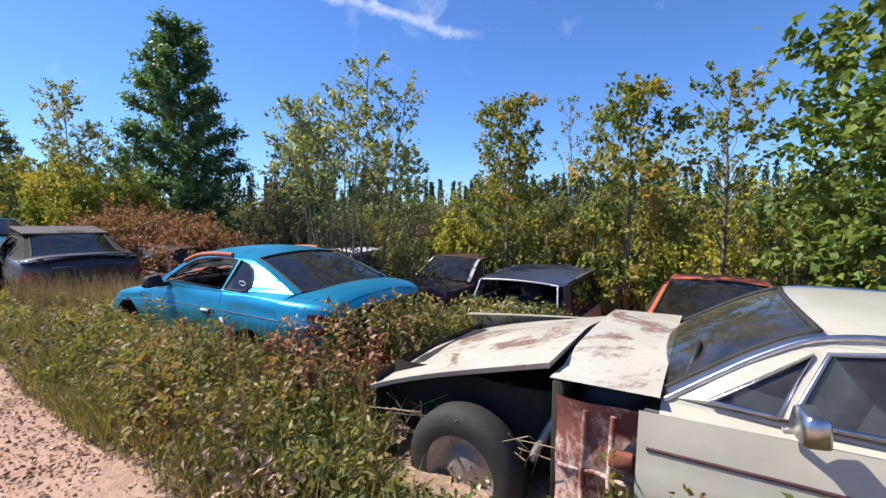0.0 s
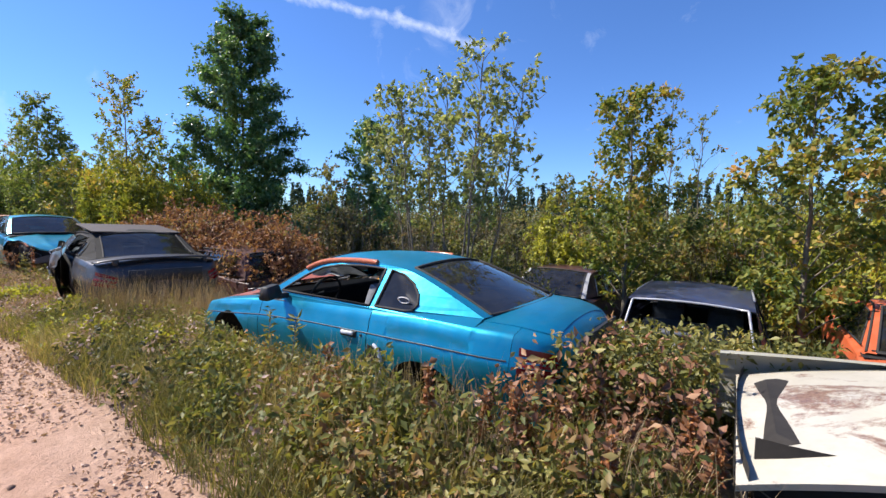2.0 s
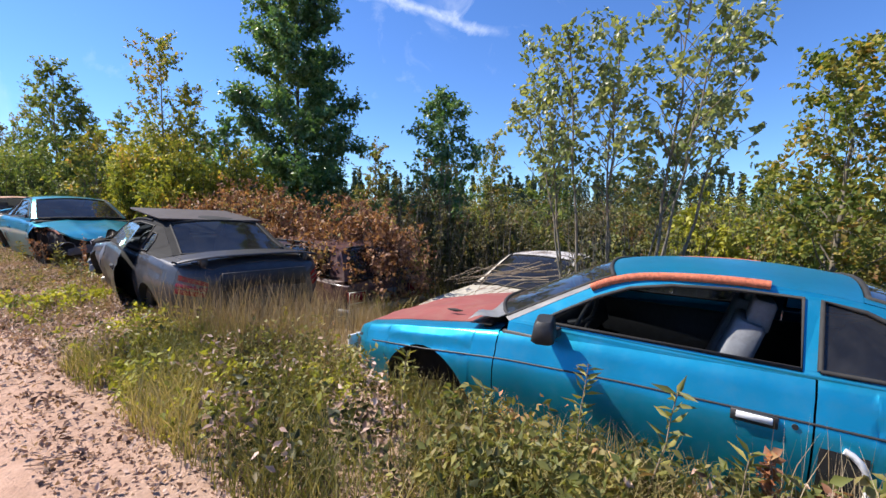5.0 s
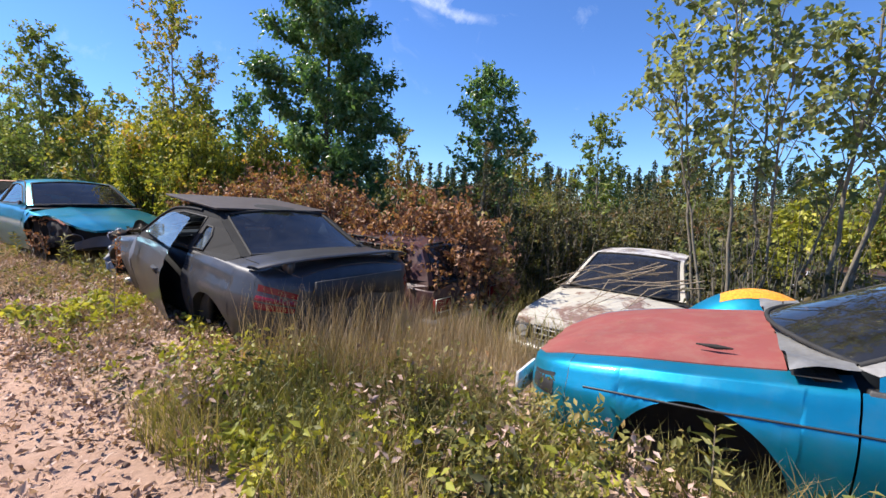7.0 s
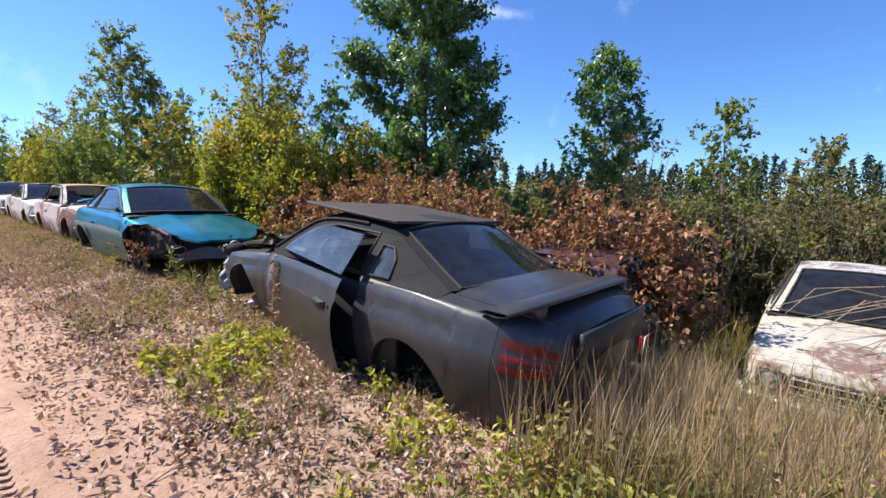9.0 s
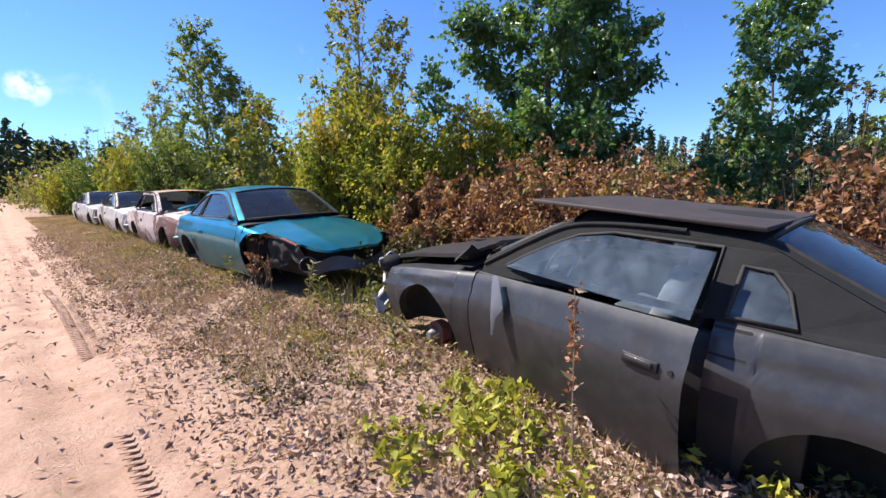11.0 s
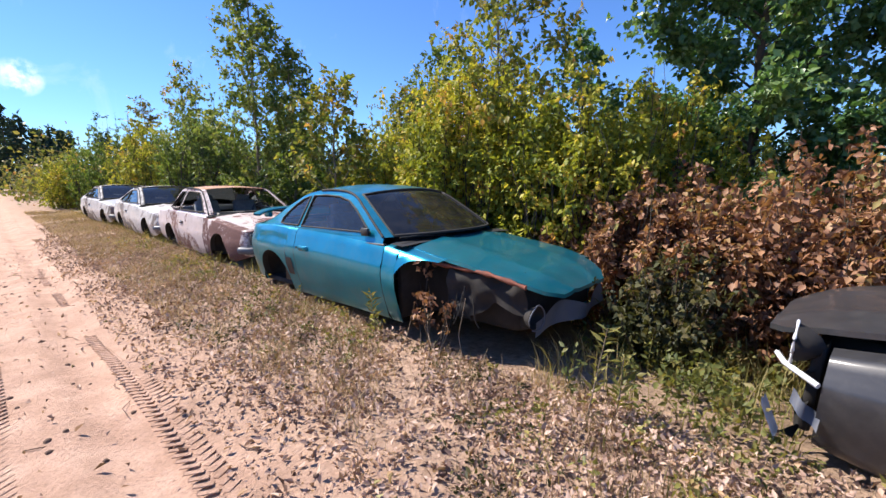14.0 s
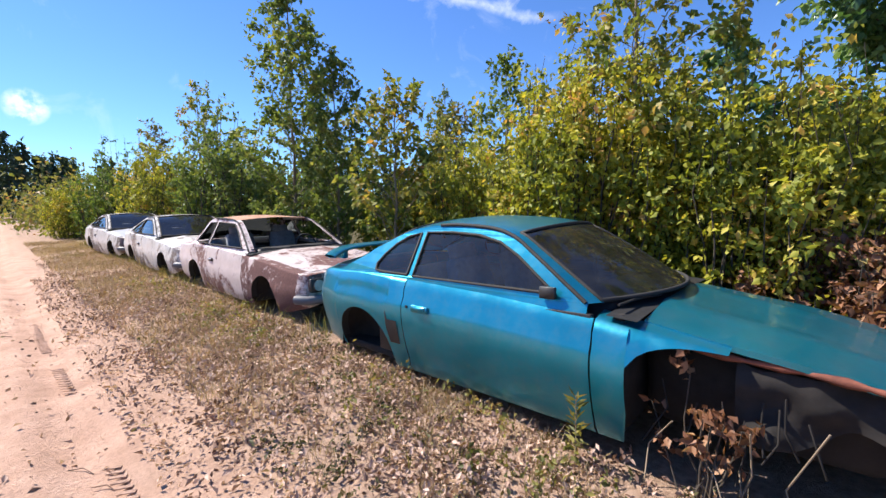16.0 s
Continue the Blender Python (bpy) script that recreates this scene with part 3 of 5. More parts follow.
def car(name, label, spec, m, mats, skip=(), wheels=(), glassy=None, group="scrapped cars", ajar=0.0, lift=0.0):
    """A car body shell with its panels, panes and cabin. mats: body, hood, roof, deck, door, trim by name."""
    root = thing(name, m, label, "car", group)
    S = {k: curve(spec[k]) for k in ("hw", "sh", "top", "bot")}
    skirt = np.array(spec["skirt"])
    R, wz = spec["arch"], spec["wheel"]
    body = M[mats["body"]]
    g = M[glassy or "glass"]
    seed = sum(map(ord, label)) % 97

    def lower(y):
        z = S["bot"](y)
        for a in spec["axles"]:
            if abs(y - a) < R:
                z = max(z, wz + math.sqrt(R * R - (y - a) ** 2))
        return z

    def side(y, v, s, out=0.0):
        zs, zb = S["sh"](y), S["bot"](y)
        lo = lower(y)
        if v <= 1:
            z = lo + (zs - lo) * v
            q = (z - zb) / (zs - zb)
            x = S["hw"](y) * float(np.interp(q, skirt[:, 0], skirt[:, 1]))
        else:
            k = (v - 1) * 0.16
            xs_ = S["hw"](y) * skirt[-1, 1]
            x = xs_ * (1 - k)
            z = zs + (S["top"](y) - zs) * (1 - (1 - k) ** 2.4)
        x += 0.006 * noise.noise(Vector((y * 2.3, z * 3, seed))) + out
        return Vector((s * x, y, z))

    def at_q(y, q, s, out=0.0):
        zs, zb = S["sh"](y), S["bot"](y)
        return Vector((s * (S["hw"](y) * float(np.interp(q, skirt[:, 0], skirt[:, 1])) + 0.006 * noise.noise(Vector((y * 2.3, (zb + (zs - zb) * q) * 3, seed))) + out), y, zb + (zs - zb) * q))

    def stations(y0, y1):
        st = set(np.linspace(y0, y1, max(3, int(abs(y1 - y0) / 0.07))))
        for a in spec["axles"]:
            for e in np.linspace(-math.pi / 2, math.pi / 2, 17):
                st.add(a + R * 0.9999 * math.sin(e))
            st.add(a + R + 0.002)
            st.add(a - R - 0.002)
        return sorted(q for q in st if min(y0, y1) <= q <= max(y0, y1))

    VS = [0, .06, .14, .25, .4, .55, .66, .71, .75, .82, .9, .96, 1.0]
    OVER = [1.2, 1.5, 2.0]

    def panel(y0, y1, s, vs):
        return Acc().grid([[side(y, v, s) for v in (vs if s > 0 else vs[::-1])] for y in stations(y0, y1)])

    def edge_lip(y0, y1, s, ax):
        return Acc().grid([[side(y, 0, s), side(y, 0, s) - Vector((s * 0.07, 0, -0.01))] for y in stations(ax - R * .999, ax + R * .999)])

    dn, dr = spec["door"]
    bf, br = spec["bumpers"]
    for s, nm in ((-1, "near"), (1, "far")):
        if "fender" + nm not in skip:
            f = part("front_fender", panel(dn + .004, bf - .003, s, VS + OVER), M[mats.get("fender", mats["body"])], root)
            part("arch_lip", edge_lip(0, 0, s, spec["axles"][0]), M["black"], f)
        if "door" + nm not in skip:
            d = part("door", panel(dr + .004, dn - .004, s, VS), M[mats.get("door", mats["body"])], root)
            hy = dr + 0.20
            h0 = side(hy, .74, s, .002)
            part("door_handle", Acc().box(h0 + Vector((s * .004, 0, 0)), (.022, .17, .05)), M[mats.get("handle", "black")], d)
            part("handle_grip", Acc().box(h0 + Vector((s * .02, 0, .008)), (.018, .13, .026)), M[mats.get("grip", mats["body"])], d)
            if ajar and s < 0:
                swing = Matrix.Translation((-.87, dn, 0)) @ Matrix.Rotation(-ajar, 4, "Z") @ Matrix.Translation((.87, -dn, 0))
                d.matrix_local = swing
            part("key_lock", Acc().tube([side(hy - .14, .74, s, .0), side(hy - .14, .74, s, .008)], .012, 10), M["black"], d)
        q = part("rear_quarter", panel(br + .003, dr - .004, s, VS + OVER), M[mats.get("quarter", mats["body"])], root)
        part("arch_lip", edge_lip(0, 0, s, spec["axles"][1]), M["black"], q)
        # dark tube along the crease, drawn for the shading below the belt
        if mats.get("crease_shade"):
            part("crease_shade_line", Acc().tube([at_q(y, .772, s, .005) for y in np.linspace(br + .02, bf - .1, 60)], .006, 5), M[mats["crease_shade"]], root)
        # wheel wells
        for a in spec["axles"]:
            if "well%s%s" % ("f" if a > 0 else "r", nm) in skip:
                continue
            rows = []
            for e in np.linspace(-0.15, math.pi + 0.15, 16):
                p = [(s * (S["hw"](a) * .90 - k), a + math.cos(e) * (R + .01), wz + math.sin(e) * (R + .01)) for k in (0, .1, .22)]
                rows.append(p + [(s * (S["hw"](a) - .36), a, wz)])
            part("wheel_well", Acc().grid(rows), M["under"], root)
    # nose and tail covers
    for nm, y0, y1, idx in (("front_bumper", bf, spec["nose"], 0), ("rear_bumper", br, spec["tail"], 1)):
        if nm in skip:
            continue
        st = np.linspace(y0, y1, 12)
        vs = VS[:]
        rows = []
        for y in st:
            right = [side(y, v, 1) for v in vs]
            top = [Vector((x * S["hw"](y) * skirt[-1, 1], y, S["sh"](y) + (S["top"](y) - S["sh"](y)) * (1 - abs(x) ** 2.4))) for x in np.linspace(.92, -.92, 11)]
            rows.append(right + top + [side(y, v, -1) for v in vs[::-1]])
        a = Acc().grid(rows)
        last = rows[-1]
        c = Vector((0, y1 + (0.05 if idx == 0 else -0.05), S["bot"](y1) + .17))
        mid = [p.lerp(c, .5) + Vector((0, 0.035 if idx == 0 else -0.035, 0)) for p in last]
        a.grid([last, mid, [p.lerp(c, .98) for p in last]])
        part(nm, a, M[mats.get(nm, mats["body"])], root)
    # hood, deck
    for nm, (y0, y1), key in (("hood", spec["hood"], "hood"), ("trunk_lid", spec["deck"], "deck")):
        if nm in skip:
            continue
        rows = []
        for y in np.linspace(y0, y1, 16):
            e = .845
            rows.append([Vector((x * S["hw"](y) * skirt[-1, 1], y, S["sh"](y) + (S["top"](y) - S["sh"](y)) * (1 - abs(x) ** 2.4) + .006 + (lift if nm == "hood" else 0)
                         + (0.014 * math.exp(-((abs(x) - .44 - .06 * (y - y1)) / .07) ** 2) if nm == "hood" else 0))) for x in np.linspace(-e, e, 19)])
        a = Acc().grid(rows)
        rim = [r[0] for r in rows] + rows[-1][1:-1] + [r[-1] for r in rows[::-1]] + rows[0][-2:0:-1]
        a.grid([rim, [p - Vector((0, 0, .03)) for p in rim]], True)
        part(nm, a, M[mats.get(key, mats["body"])], root, sharp=40)
    # cowl
    cy = spec["hood"][0]
    cow = Acc().grid([[Vector((x * .80, cy - k * .16, S["top"](cy) - .008 + k * .012 - .02 * abs(x) ** 2)) for x in np.linspace(-1, 1, 9)] for k in (0, .5, 1.0)])
    if "cowl" not in skip:
        part("cowl", cow, M["black"], root)
    for k in (-.35, .22) if "cowl" not in skip else ():
        part("wiper", Acc().tube([(k, cy - .05, S["top"](cy) + .012), (k + .28, cy - .10, S["top"](cy) + .03), (k + .5, cy - .12, S["top"](cy) + .03)], .008, 5), M["black"], root)
    # greenhouse
    rail = np.array(spec["rail"], float)
    n = len(rail) - 1

    def rp(t):
        t = min(max(t, 0), n)
        i = min(int(t), n - 1)
        f = t - i
        p0, p1, p2, p3 = rail[max(i - 1, 0)], rail[i], rail[i + 1], rail[min(i + 2, n)]
        return 0.5 * ((2 * p1) + (p2 - p0) * f + (2 * p0 - 5 * p1 + 4 * p2 - p3) * f * f + (3 * p1 - p0 - 3 * p2 + p3) * f ** 3)

    tA, tC = spec["cuts"]

    def bow(t):
        return float(np.interp(t, [0, tA, (tA + tC) / 2, n], spec["bow"]))

    def top_pt(t, u, lift=0.0):
        y, z, x = rp(t)
        k = 1 - u * u
        return Vector((x * u, y + bow(t) * k, z + spec["crown"] * k * float(np.interp(t, [0, tA, tC, n], [.3, 1, 1, .3])) + lift))

    def loft(t0, t1, u0=-1.0, u1=1.0, lift=0.0, nt=16, nu=15):
        return Acc().grid([[top_pt(t, u, lift) for u in np.linspace(u0, u1, nu)] for t in np.linspace(t0, t1, nt)])

    roofm = M[mats.get("roof", mats["body"])]
    if "roof" not in skip:
        part("roof", loft(tA, tC), roofm, root)
    for s in (-1, 1):
        part("windshield_pillar", loft(0, tA, s * .90, s * 1.0, .003, 14, 4), M[mats.get("pillar", mats["body"])], root)
        if "backlight" not in skip:
            part("rear_pillar", loft(tC, n, s * .87, s * 1.0, .003, 14, 4), M[mats.get("cpillar", mats.get("pillar", mats["body"]))], root)
    if "windshield" not in skip:
        w = outward(part("windshield", loft(.12, tA - .05, -.91, .91, -.004), g, root), (0, -.4, .6))
        ring = [top_pt(.12, u, .002) for u in np.linspace(-.9, .9, 12)] + [top_pt(t, .9, .002) for t in np.linspace(.12, tA - .05, 10)] + [top_pt(tA - .05, u, .002) for u in np.linspace(.9, -.9, 12)] + [top_pt(t, -.9, .002) for t in np.linspace(tA - .05, .12, 10)]
        part("windshield_seal", Acc().tube(ring, .013, 5, False), M["rubber"], w)
    if "backlight" not in skip:
        w = outward(part("rear_window", loft(tC + .05, n - .1, -.88, .88, -.004), M[mats.get("rear_glass", glassy or "glass")], root), (0, -.4, .6))
        ring = [top_pt(n - .1, u, .002) for u in np.linspace(-.88, .88, 12)] + [top_pt(t, .88, .002) for t in np.linspace(n - .1, tC + .05, 10)] + [top_pt(tC + .05, u, .002) for u in np.linspace(.88, -.88, 12)] + [top_pt(t, -.88, .002) for t in np.linspace(tC + .05, n - .1, 10)]
        part("rear_window_seal", Acc().tube(ring, .013, 5, False), M["rubber"], w)

    def wall(y, z, s, out=0.0):
        """On the slanting side between belt and roof rail."""
        zs = S["sh"](y)
        xs_ = S["hw"](y) * skirt[-1, 1]
        ts = np.linspace(0, n, 200)
        pr = np.array([rp(t) for t in ts])
        j = int(np.argmin(np.abs(pr[:, 0] - y)))
        zr, xr = pr[j, 1], pr[j, 2]
        f = min(max((z - zs) / max(zr - zs, .02), -.2), 1.05)
        return Vector((s * (xs_ + (xr - xs_) * (f ** 1.15 if f > 0 else f) + out), y, z))

    outer = [(float(rp(t)[0]), float(rp(t)[1])) for t in np.linspace(0, n, 40)]
    y0, y1 = outer[-1][0], outer[0][0]
    outer += [(y, S["sh"](y)) for y in np.linspace(y0, y1, 24)]
    from mathutils.geometry import tessellate_polygon
    for s in (-1, 1):
        loops = [[Vector((a, b, 0)) for a, b in outer]] + [[Vector((a, b, 0)) for a, b in w] for w in spec["windows"]]
        flat = [p for l in loops for p in l]
        tri = tessellate_polygon(loops)
        a = Acc()
        a.v = [tuple(wall(p.x, p.y, s)) for p in flat]
        a.f = [tuple(f) if s < 0 else tuple(reversed(f)) for f in tri]
        if "sides" not in skip:
            part("window_frame", a, M[mats.get("frame", mats["body"])], root, smooth=False)
        for k, w in enumerate(spec["windows"]):
            if ("glass%d%s" % (k, "near" if s < 0 else "far")) not in skip:
                a = Acc()
                cy_, cz_ = sum(p[0] for p in w) / len(w), sum(p[1] for p in w) / len(w)
                rows = [[wall(cy_ + (p[0] - cy_) * e, cz_ + (p[1] - cz_) * e, s, -.006) for p in w] for e in (1.0, .5, .02)]
                a.grid(rows, True)
                pane = outward(part("side_window", a, M[mats.get("side_glass", glassy or "glass")], root), (0, -.4, .6))
                if ajar and s < 0 and k == 0:
                    pane.matrix_local = swing
            ring = [wall(*p, s, .003) for p in w]
            part("window_trim", Acc().tube(ring + ring[:1], .011, 5, False), M[mats.get("wtrim", "rubber")], root)
    # roof drip rail
    for s in (-1, 1):
        part("roof_rail", Acc().tube([Vector((s * (rp(t)[2] + .004), rp(t)[0], rp(t)[1])) for t in np.linspace(mats.get("rail_from", .1), (tA + tC) / 2 + .6, 24)], mats.get("rail_r", .013), 6), M[mats.get("rail", "rubber")], root)
    # cabin
    fl = Acc().box((0, -.45, .27), (1.5, 2.5, .06))
    part("cabin_floor", fl, M["under"], root)
    for s in (-1, 1):
        part("door_lining", Acc().box((s * .78, (dn + dr) / 2 - .2, .60), (.05, dn - dr + .36, .56)), M["black"], root)
    part("dashboard", Acc().box((0, .62, .80), (1.44, .36, .26), taper=.85), M["black"], root)
    part("bulkhead", Acc().box((0, .86, .56), (1.5, .06, .66)), M["under"], root)
    part("rear_shelf", Acc().box((0, spec["rail"][-1][0] + .32, .86), (1.36, .55, .05)), M["black"], root)
    part("trunk_well", Acc().box((0, -1.75, .52), (1.1, .8, .5)), M["under"], root)
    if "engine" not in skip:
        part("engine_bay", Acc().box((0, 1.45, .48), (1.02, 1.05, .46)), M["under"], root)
    for sx in (-.36, .36):
        part("seat_cushion", Acc().box((sx, -.05, .46), (.50, .54, .18), Euler((.15, 0, 0)).to_matrix()), M["seat"], root)
        part("seat_backrest", Acc().box((sx, -.42, .78), (.48, .15, .64), Euler((.30, 0, 0)).to_matrix(), .85), M["seat"], root)
        part("headrest", Acc().box((sx, -.55, 1.12), (.26, .10, .16), Euler((.2, 0, 0)).to_matrix()), M["seat"], root)
    part("rear_bench", Acc().box((0, -1.05, .72), (1.2, .2, .5), Euler((.4, 0, 0)).to_matrix()), M["seat"], root)
    ring = [Vector((-.36 + .18 * math.cos(q), .36 - .06 * math.sin(q), .90 + .17 * math.sin(q))) for q in np.linspace(0, 2 * math.pi, 25)]
    sw = part("steering_wheel", Acc().tube(ring, .014, 6, False), M["black"], root)
    part("steering_column", Acc().tube([(-.36, .36, .90), (-.36, .62, .82)], .03, 8), M["black"], sw)
    part("wheel_spoke", Acc().tube([(-.53, .36, .90), (-.19, .36, .90)], .014, 6), M["black"], sw)
    for a, s in wheels:
        wheel(root, (s * (S["hw"](spec["axles"][a]) - .12), spec["axles"][a], wz), s, spec.get("tyre", .31))
    return root, side, top_pt, S


def wheel(root, c, s, r=0.31):
    """A tyre on a steel rim, axle along x."""
    prof = [(-.09, .60), (-.10, .75), (-.09, .92), (-.05, 1.0), (.05, 1.0), (.09, .92), (.10, .75), (.09, .60)]
    t = Acc().grid([[(c[0] + px, c[1] + r * pr * math.cos(q), c[2] + r * pr * math.sin(q)) for px, pr in prof] for q in np.linspace(0, 2 * math.pi, 37)])
    w = part("wheel", t, M["rubber"], root, "worn black tyre")
    prof = [(s * .085, .62), (s * .07, .56), (s * .02, .50), (s * .03, .34), (s * .055, .22), (s * .06, .0)]
    rim = Acc().grid([[(c[0] + px, c[1] + r * pr * math.cos(q), c[2] + r * pr * math.sin(q)) for px, pr in prof] for q in np.linspace(0, 2 * math.pi, 37)])
    part("rim", rim, M["steel"], w, "dull steel rim")
    for k in range(5):
        q = k * 2 * math.pi / 5
        y, z = c[1] + .07 * math.cos(q), c[2] + .07 * math.sin(q)
        part("lug_nut", Acc().tube([(c[0] + s * .05, y, z), (c[0] + s * .075, y, z)], .011, 6), M["chrome"], w)
    return w


def patch(side, y0, y1, v0, v1, s, out=.005, ny=8, nv=6):
    return Acc().grid([[side(y, v, s, out) for v in (np.linspace(v0, v1, nv) if s > 0 else np.linspace(v1, v0, nv))] for y in np.linspace(y0, y1, ny)])


def mirror(root, y, z, s, mat, x=.86):
    mo = part("door_mirror", Acc().box((s * (x + .10), y, z), (.20, .12, .12), Euler((0, s * .1, s * -.25)).to_matrix(), .8), mat, root)
    part("mirror_stalk", Acc().box((s * (x - .01), y + .01, z - .045), (.12, .10, .05)), mat, mo)


def spoiler(root, z, y, half, mat, legs=True):
    """A low wing across the trunk lid."""
    rows = []
    for x in np.linspace(-half, half, 21):
        e = 1 - (abs(x) / half) ** 4
        yy = y + .16 * (1 - e) * 0.9
        zz = z - .07 * (1 - e)
        rows.append([(x, yy + .10, zz), (x, yy + .05, zz + .022), (x, yy - .08, zz + .03), (x, yy - .10, zz + .015), (x, yy - .02, zz - .004)])
    sp = part("rear_spoiler", Acc().grid(rows, True), mat, root)
    if legs:
        for s in (-1, 1):
            part("spoiler_leg", Acc().box((s * half * .72, y + .02, z - .05), (.06, .13, .10)), mat, sp)
    return sp

# ---- first row of cars along the track ----
blue, side, tp, S = car("blue_coupe", "metallic blue coupe with rusty red hood, sunk in grass", lower_roof(PONY, .90), pose(3.19, 4.89, -0.325, 0, 0, 0),
                        dict(body="blue", hood="primer", pillar="steel", cpillar="blue", side_glass="glass_dark", rail="blue_rail", rail_from=2.4, rail_r=.024, handle="black", grip="white_plastic", crease_shade="black"), skip=("glass0near",), glassy="glass_dark")
mirror(blue, .40, .98, -1, M["black"])
for k in range(3):
    part("tail_lamp", patch(side, -1.98, -2.19, .66 + .09 * k, .735 + .09 * k, -1), M["red_lens"], blue)
part("head_lamp", patch(side, 2.00, 2.16, .55, .85, -1), M["black"], blue, "empty headlamp opening")
part("number_plate", Acc().box((-.50, 2.26, .42), (.30, .02, .15)), M["white_plastic"], blue, "pale plastic bumper piece")
part("side_scoop", patch(side, -.76, -.91, .34, .66, -1, .004), M["black"], blue)
ring = [side(-.82 - .095 * math.sin(q), .49 - .19 * math.cos(q), -1, .010) for q in np.linspace(-.6, 3.0, 14)]
part("scoop_trim", Acc().tube(ring, .014, 5), M["white_plastic"], blue)
# black tail panel, its colour also taking in the shading below the deck lip
part("tail_panel", Acc().box((0, -2.26, .80), (.98, .03, .20)), M["black"], blue, "black panel between the tail lamps")
# dark tube drawn as the shadow line under the sill
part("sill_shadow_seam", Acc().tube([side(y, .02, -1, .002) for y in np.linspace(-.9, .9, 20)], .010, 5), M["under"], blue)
# solid dark lozenge on the hood, coloured as the shade inside a hole
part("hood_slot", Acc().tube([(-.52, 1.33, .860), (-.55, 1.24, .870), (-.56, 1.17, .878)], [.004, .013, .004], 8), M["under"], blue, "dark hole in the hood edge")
part("crumpled_cowl", Acc().grid([[(x, .98 - .22 * f, .915 + .035 * f + .018 * math.sin(17 * x + 5 * f) * (1 - f)) for x in np.linspace(-.80, .80, 33)] for f in np.linspace(0, 1, 6)]), M["steel"], blue, "crumpled silver cowl panel")
part("window_decal", Acc().tube([(-.775 + .0005 * k, -1.02 + .055 * math.cos(q), 1.055 + .022 * math.sin(q)) for k, q in enumerate(np.linspace(0, 2 * math.pi, 21))], .004, 5, False), M["white_plastic"], blue, "small white oval sticker")

grey, side, tp, S = car("charcoal_convertible", "charcoal grey convertible with torn black soft top and open door gap", SOFT, pose(2.97, 10.90, -0.235, 3.0, 0, -5.3) @ Matrix.Diagonal((1, .955, 1, 1)),
                        dict(body="charcoal", roof="fabric", cpillar="fabric", frame="fabric", rail="fabric", handle="black", grip="charcoal", rear_glass="glass_dark"), skip=("front_bumper",), glassy="glass_clear", ajar=radians(6.5), lift=.085)
part("mirror_bracket", Acc().grid([[(-.885, .52, .90), (-.885, .49, .91), (-.885, .47, .91)], [(-.945, .47, .78), (-.97, .42, .76), (-.955, .36, .74)], [(-.955, .46, .68), (-.98, .43, .66), (-.975, .40, .67)], [(-.955, .45, .55), (-.96, .44, .55), (-.96, .43, .55)]]), M["bumperbar"], grey, "torn grey mirror bracket hanging on the door")
spoiler(grey, 1.035, -2.04, .80, M["charcoal"])
part("soft_top_panel", Acc().box((0, -.20, 1.335), (1.24, 1.28, .022), Euler((.03, .02, 0)).to_matrix()), M["brown_fabric"], grey, "stiff brown-black soft top panel, lifted")
# dark sheet over the quarter panel paints the shade of the open gap
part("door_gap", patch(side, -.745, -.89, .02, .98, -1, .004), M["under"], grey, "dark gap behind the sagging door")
for k in range(3):
    for s_ in (-1, 1):
        part("tail_lamp", patch(side, -1.97, -2.20, .62 + .10 * k, .70 + .10 * k, s_), M["red_lens"], grey, "dull red tail lamp bar")
# black panel that also paints the shade on the car's rear face
part("tail_panel", Acc().box((0, -2.265, .80), (.95, .03, .20)), M["black"], grey, "black panel between the tail lamps")
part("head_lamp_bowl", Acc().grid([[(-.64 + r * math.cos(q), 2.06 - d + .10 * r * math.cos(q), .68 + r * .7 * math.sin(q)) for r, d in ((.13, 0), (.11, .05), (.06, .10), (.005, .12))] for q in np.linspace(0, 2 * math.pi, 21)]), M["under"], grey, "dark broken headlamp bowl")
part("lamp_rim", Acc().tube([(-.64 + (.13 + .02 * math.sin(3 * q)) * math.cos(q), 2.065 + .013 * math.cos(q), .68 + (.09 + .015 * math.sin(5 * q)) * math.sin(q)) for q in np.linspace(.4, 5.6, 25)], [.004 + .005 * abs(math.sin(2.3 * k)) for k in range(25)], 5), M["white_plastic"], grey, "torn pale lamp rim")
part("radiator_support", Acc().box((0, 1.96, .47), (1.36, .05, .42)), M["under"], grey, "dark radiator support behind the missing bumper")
part("torn_strip", Acc().grid([[(-.83 + .06 * f + .02 * math.sin(8 * g), 1.90 + .12 * g, .34 + .10 * g + .05 * f) for f in (0, .5, 1)] for g in np.linspace(0, 1, 9)]), M["bumperbar"], grey, "twisted grey strip of bumper")
part("lamp_bracket", Acc().tube([(-.80, 1.93, .55), (-.70, 2.08, .58), (-.52, 2.14, .56)], .014, 6), M["white_plastic"], grey)
for k in range(6):
    r_ = random.Random(70 + k)
    part("torn_shred", Acc().grid([[(-.78 + .3 * r_.random() + .04 * f, 1.96 + .12 * r_.random() * g, .26 + .08 * k - .10 * g) for f in (0, 1)] for g in (0, .5, 1)]), M["black"], grey)
part("bumper_scrap", Acc().grid([[(-.80 + .10 * f, 2.05 + .08 * g, .22 + .16 * g + .03 * math.sin(9 * f)) for f in np.linspace(0, 1, 6)] for g in np.linspace(0, 1, 6)]), M["white_plastic"], grey, "hanging pale bumper scrap")
part("brake_drum", Acc().tube([(-.72, 1.285, .24), (-.64, 1.285, .24)], .10, 18), M["rustmetal"], grey, "rusty brake drum")
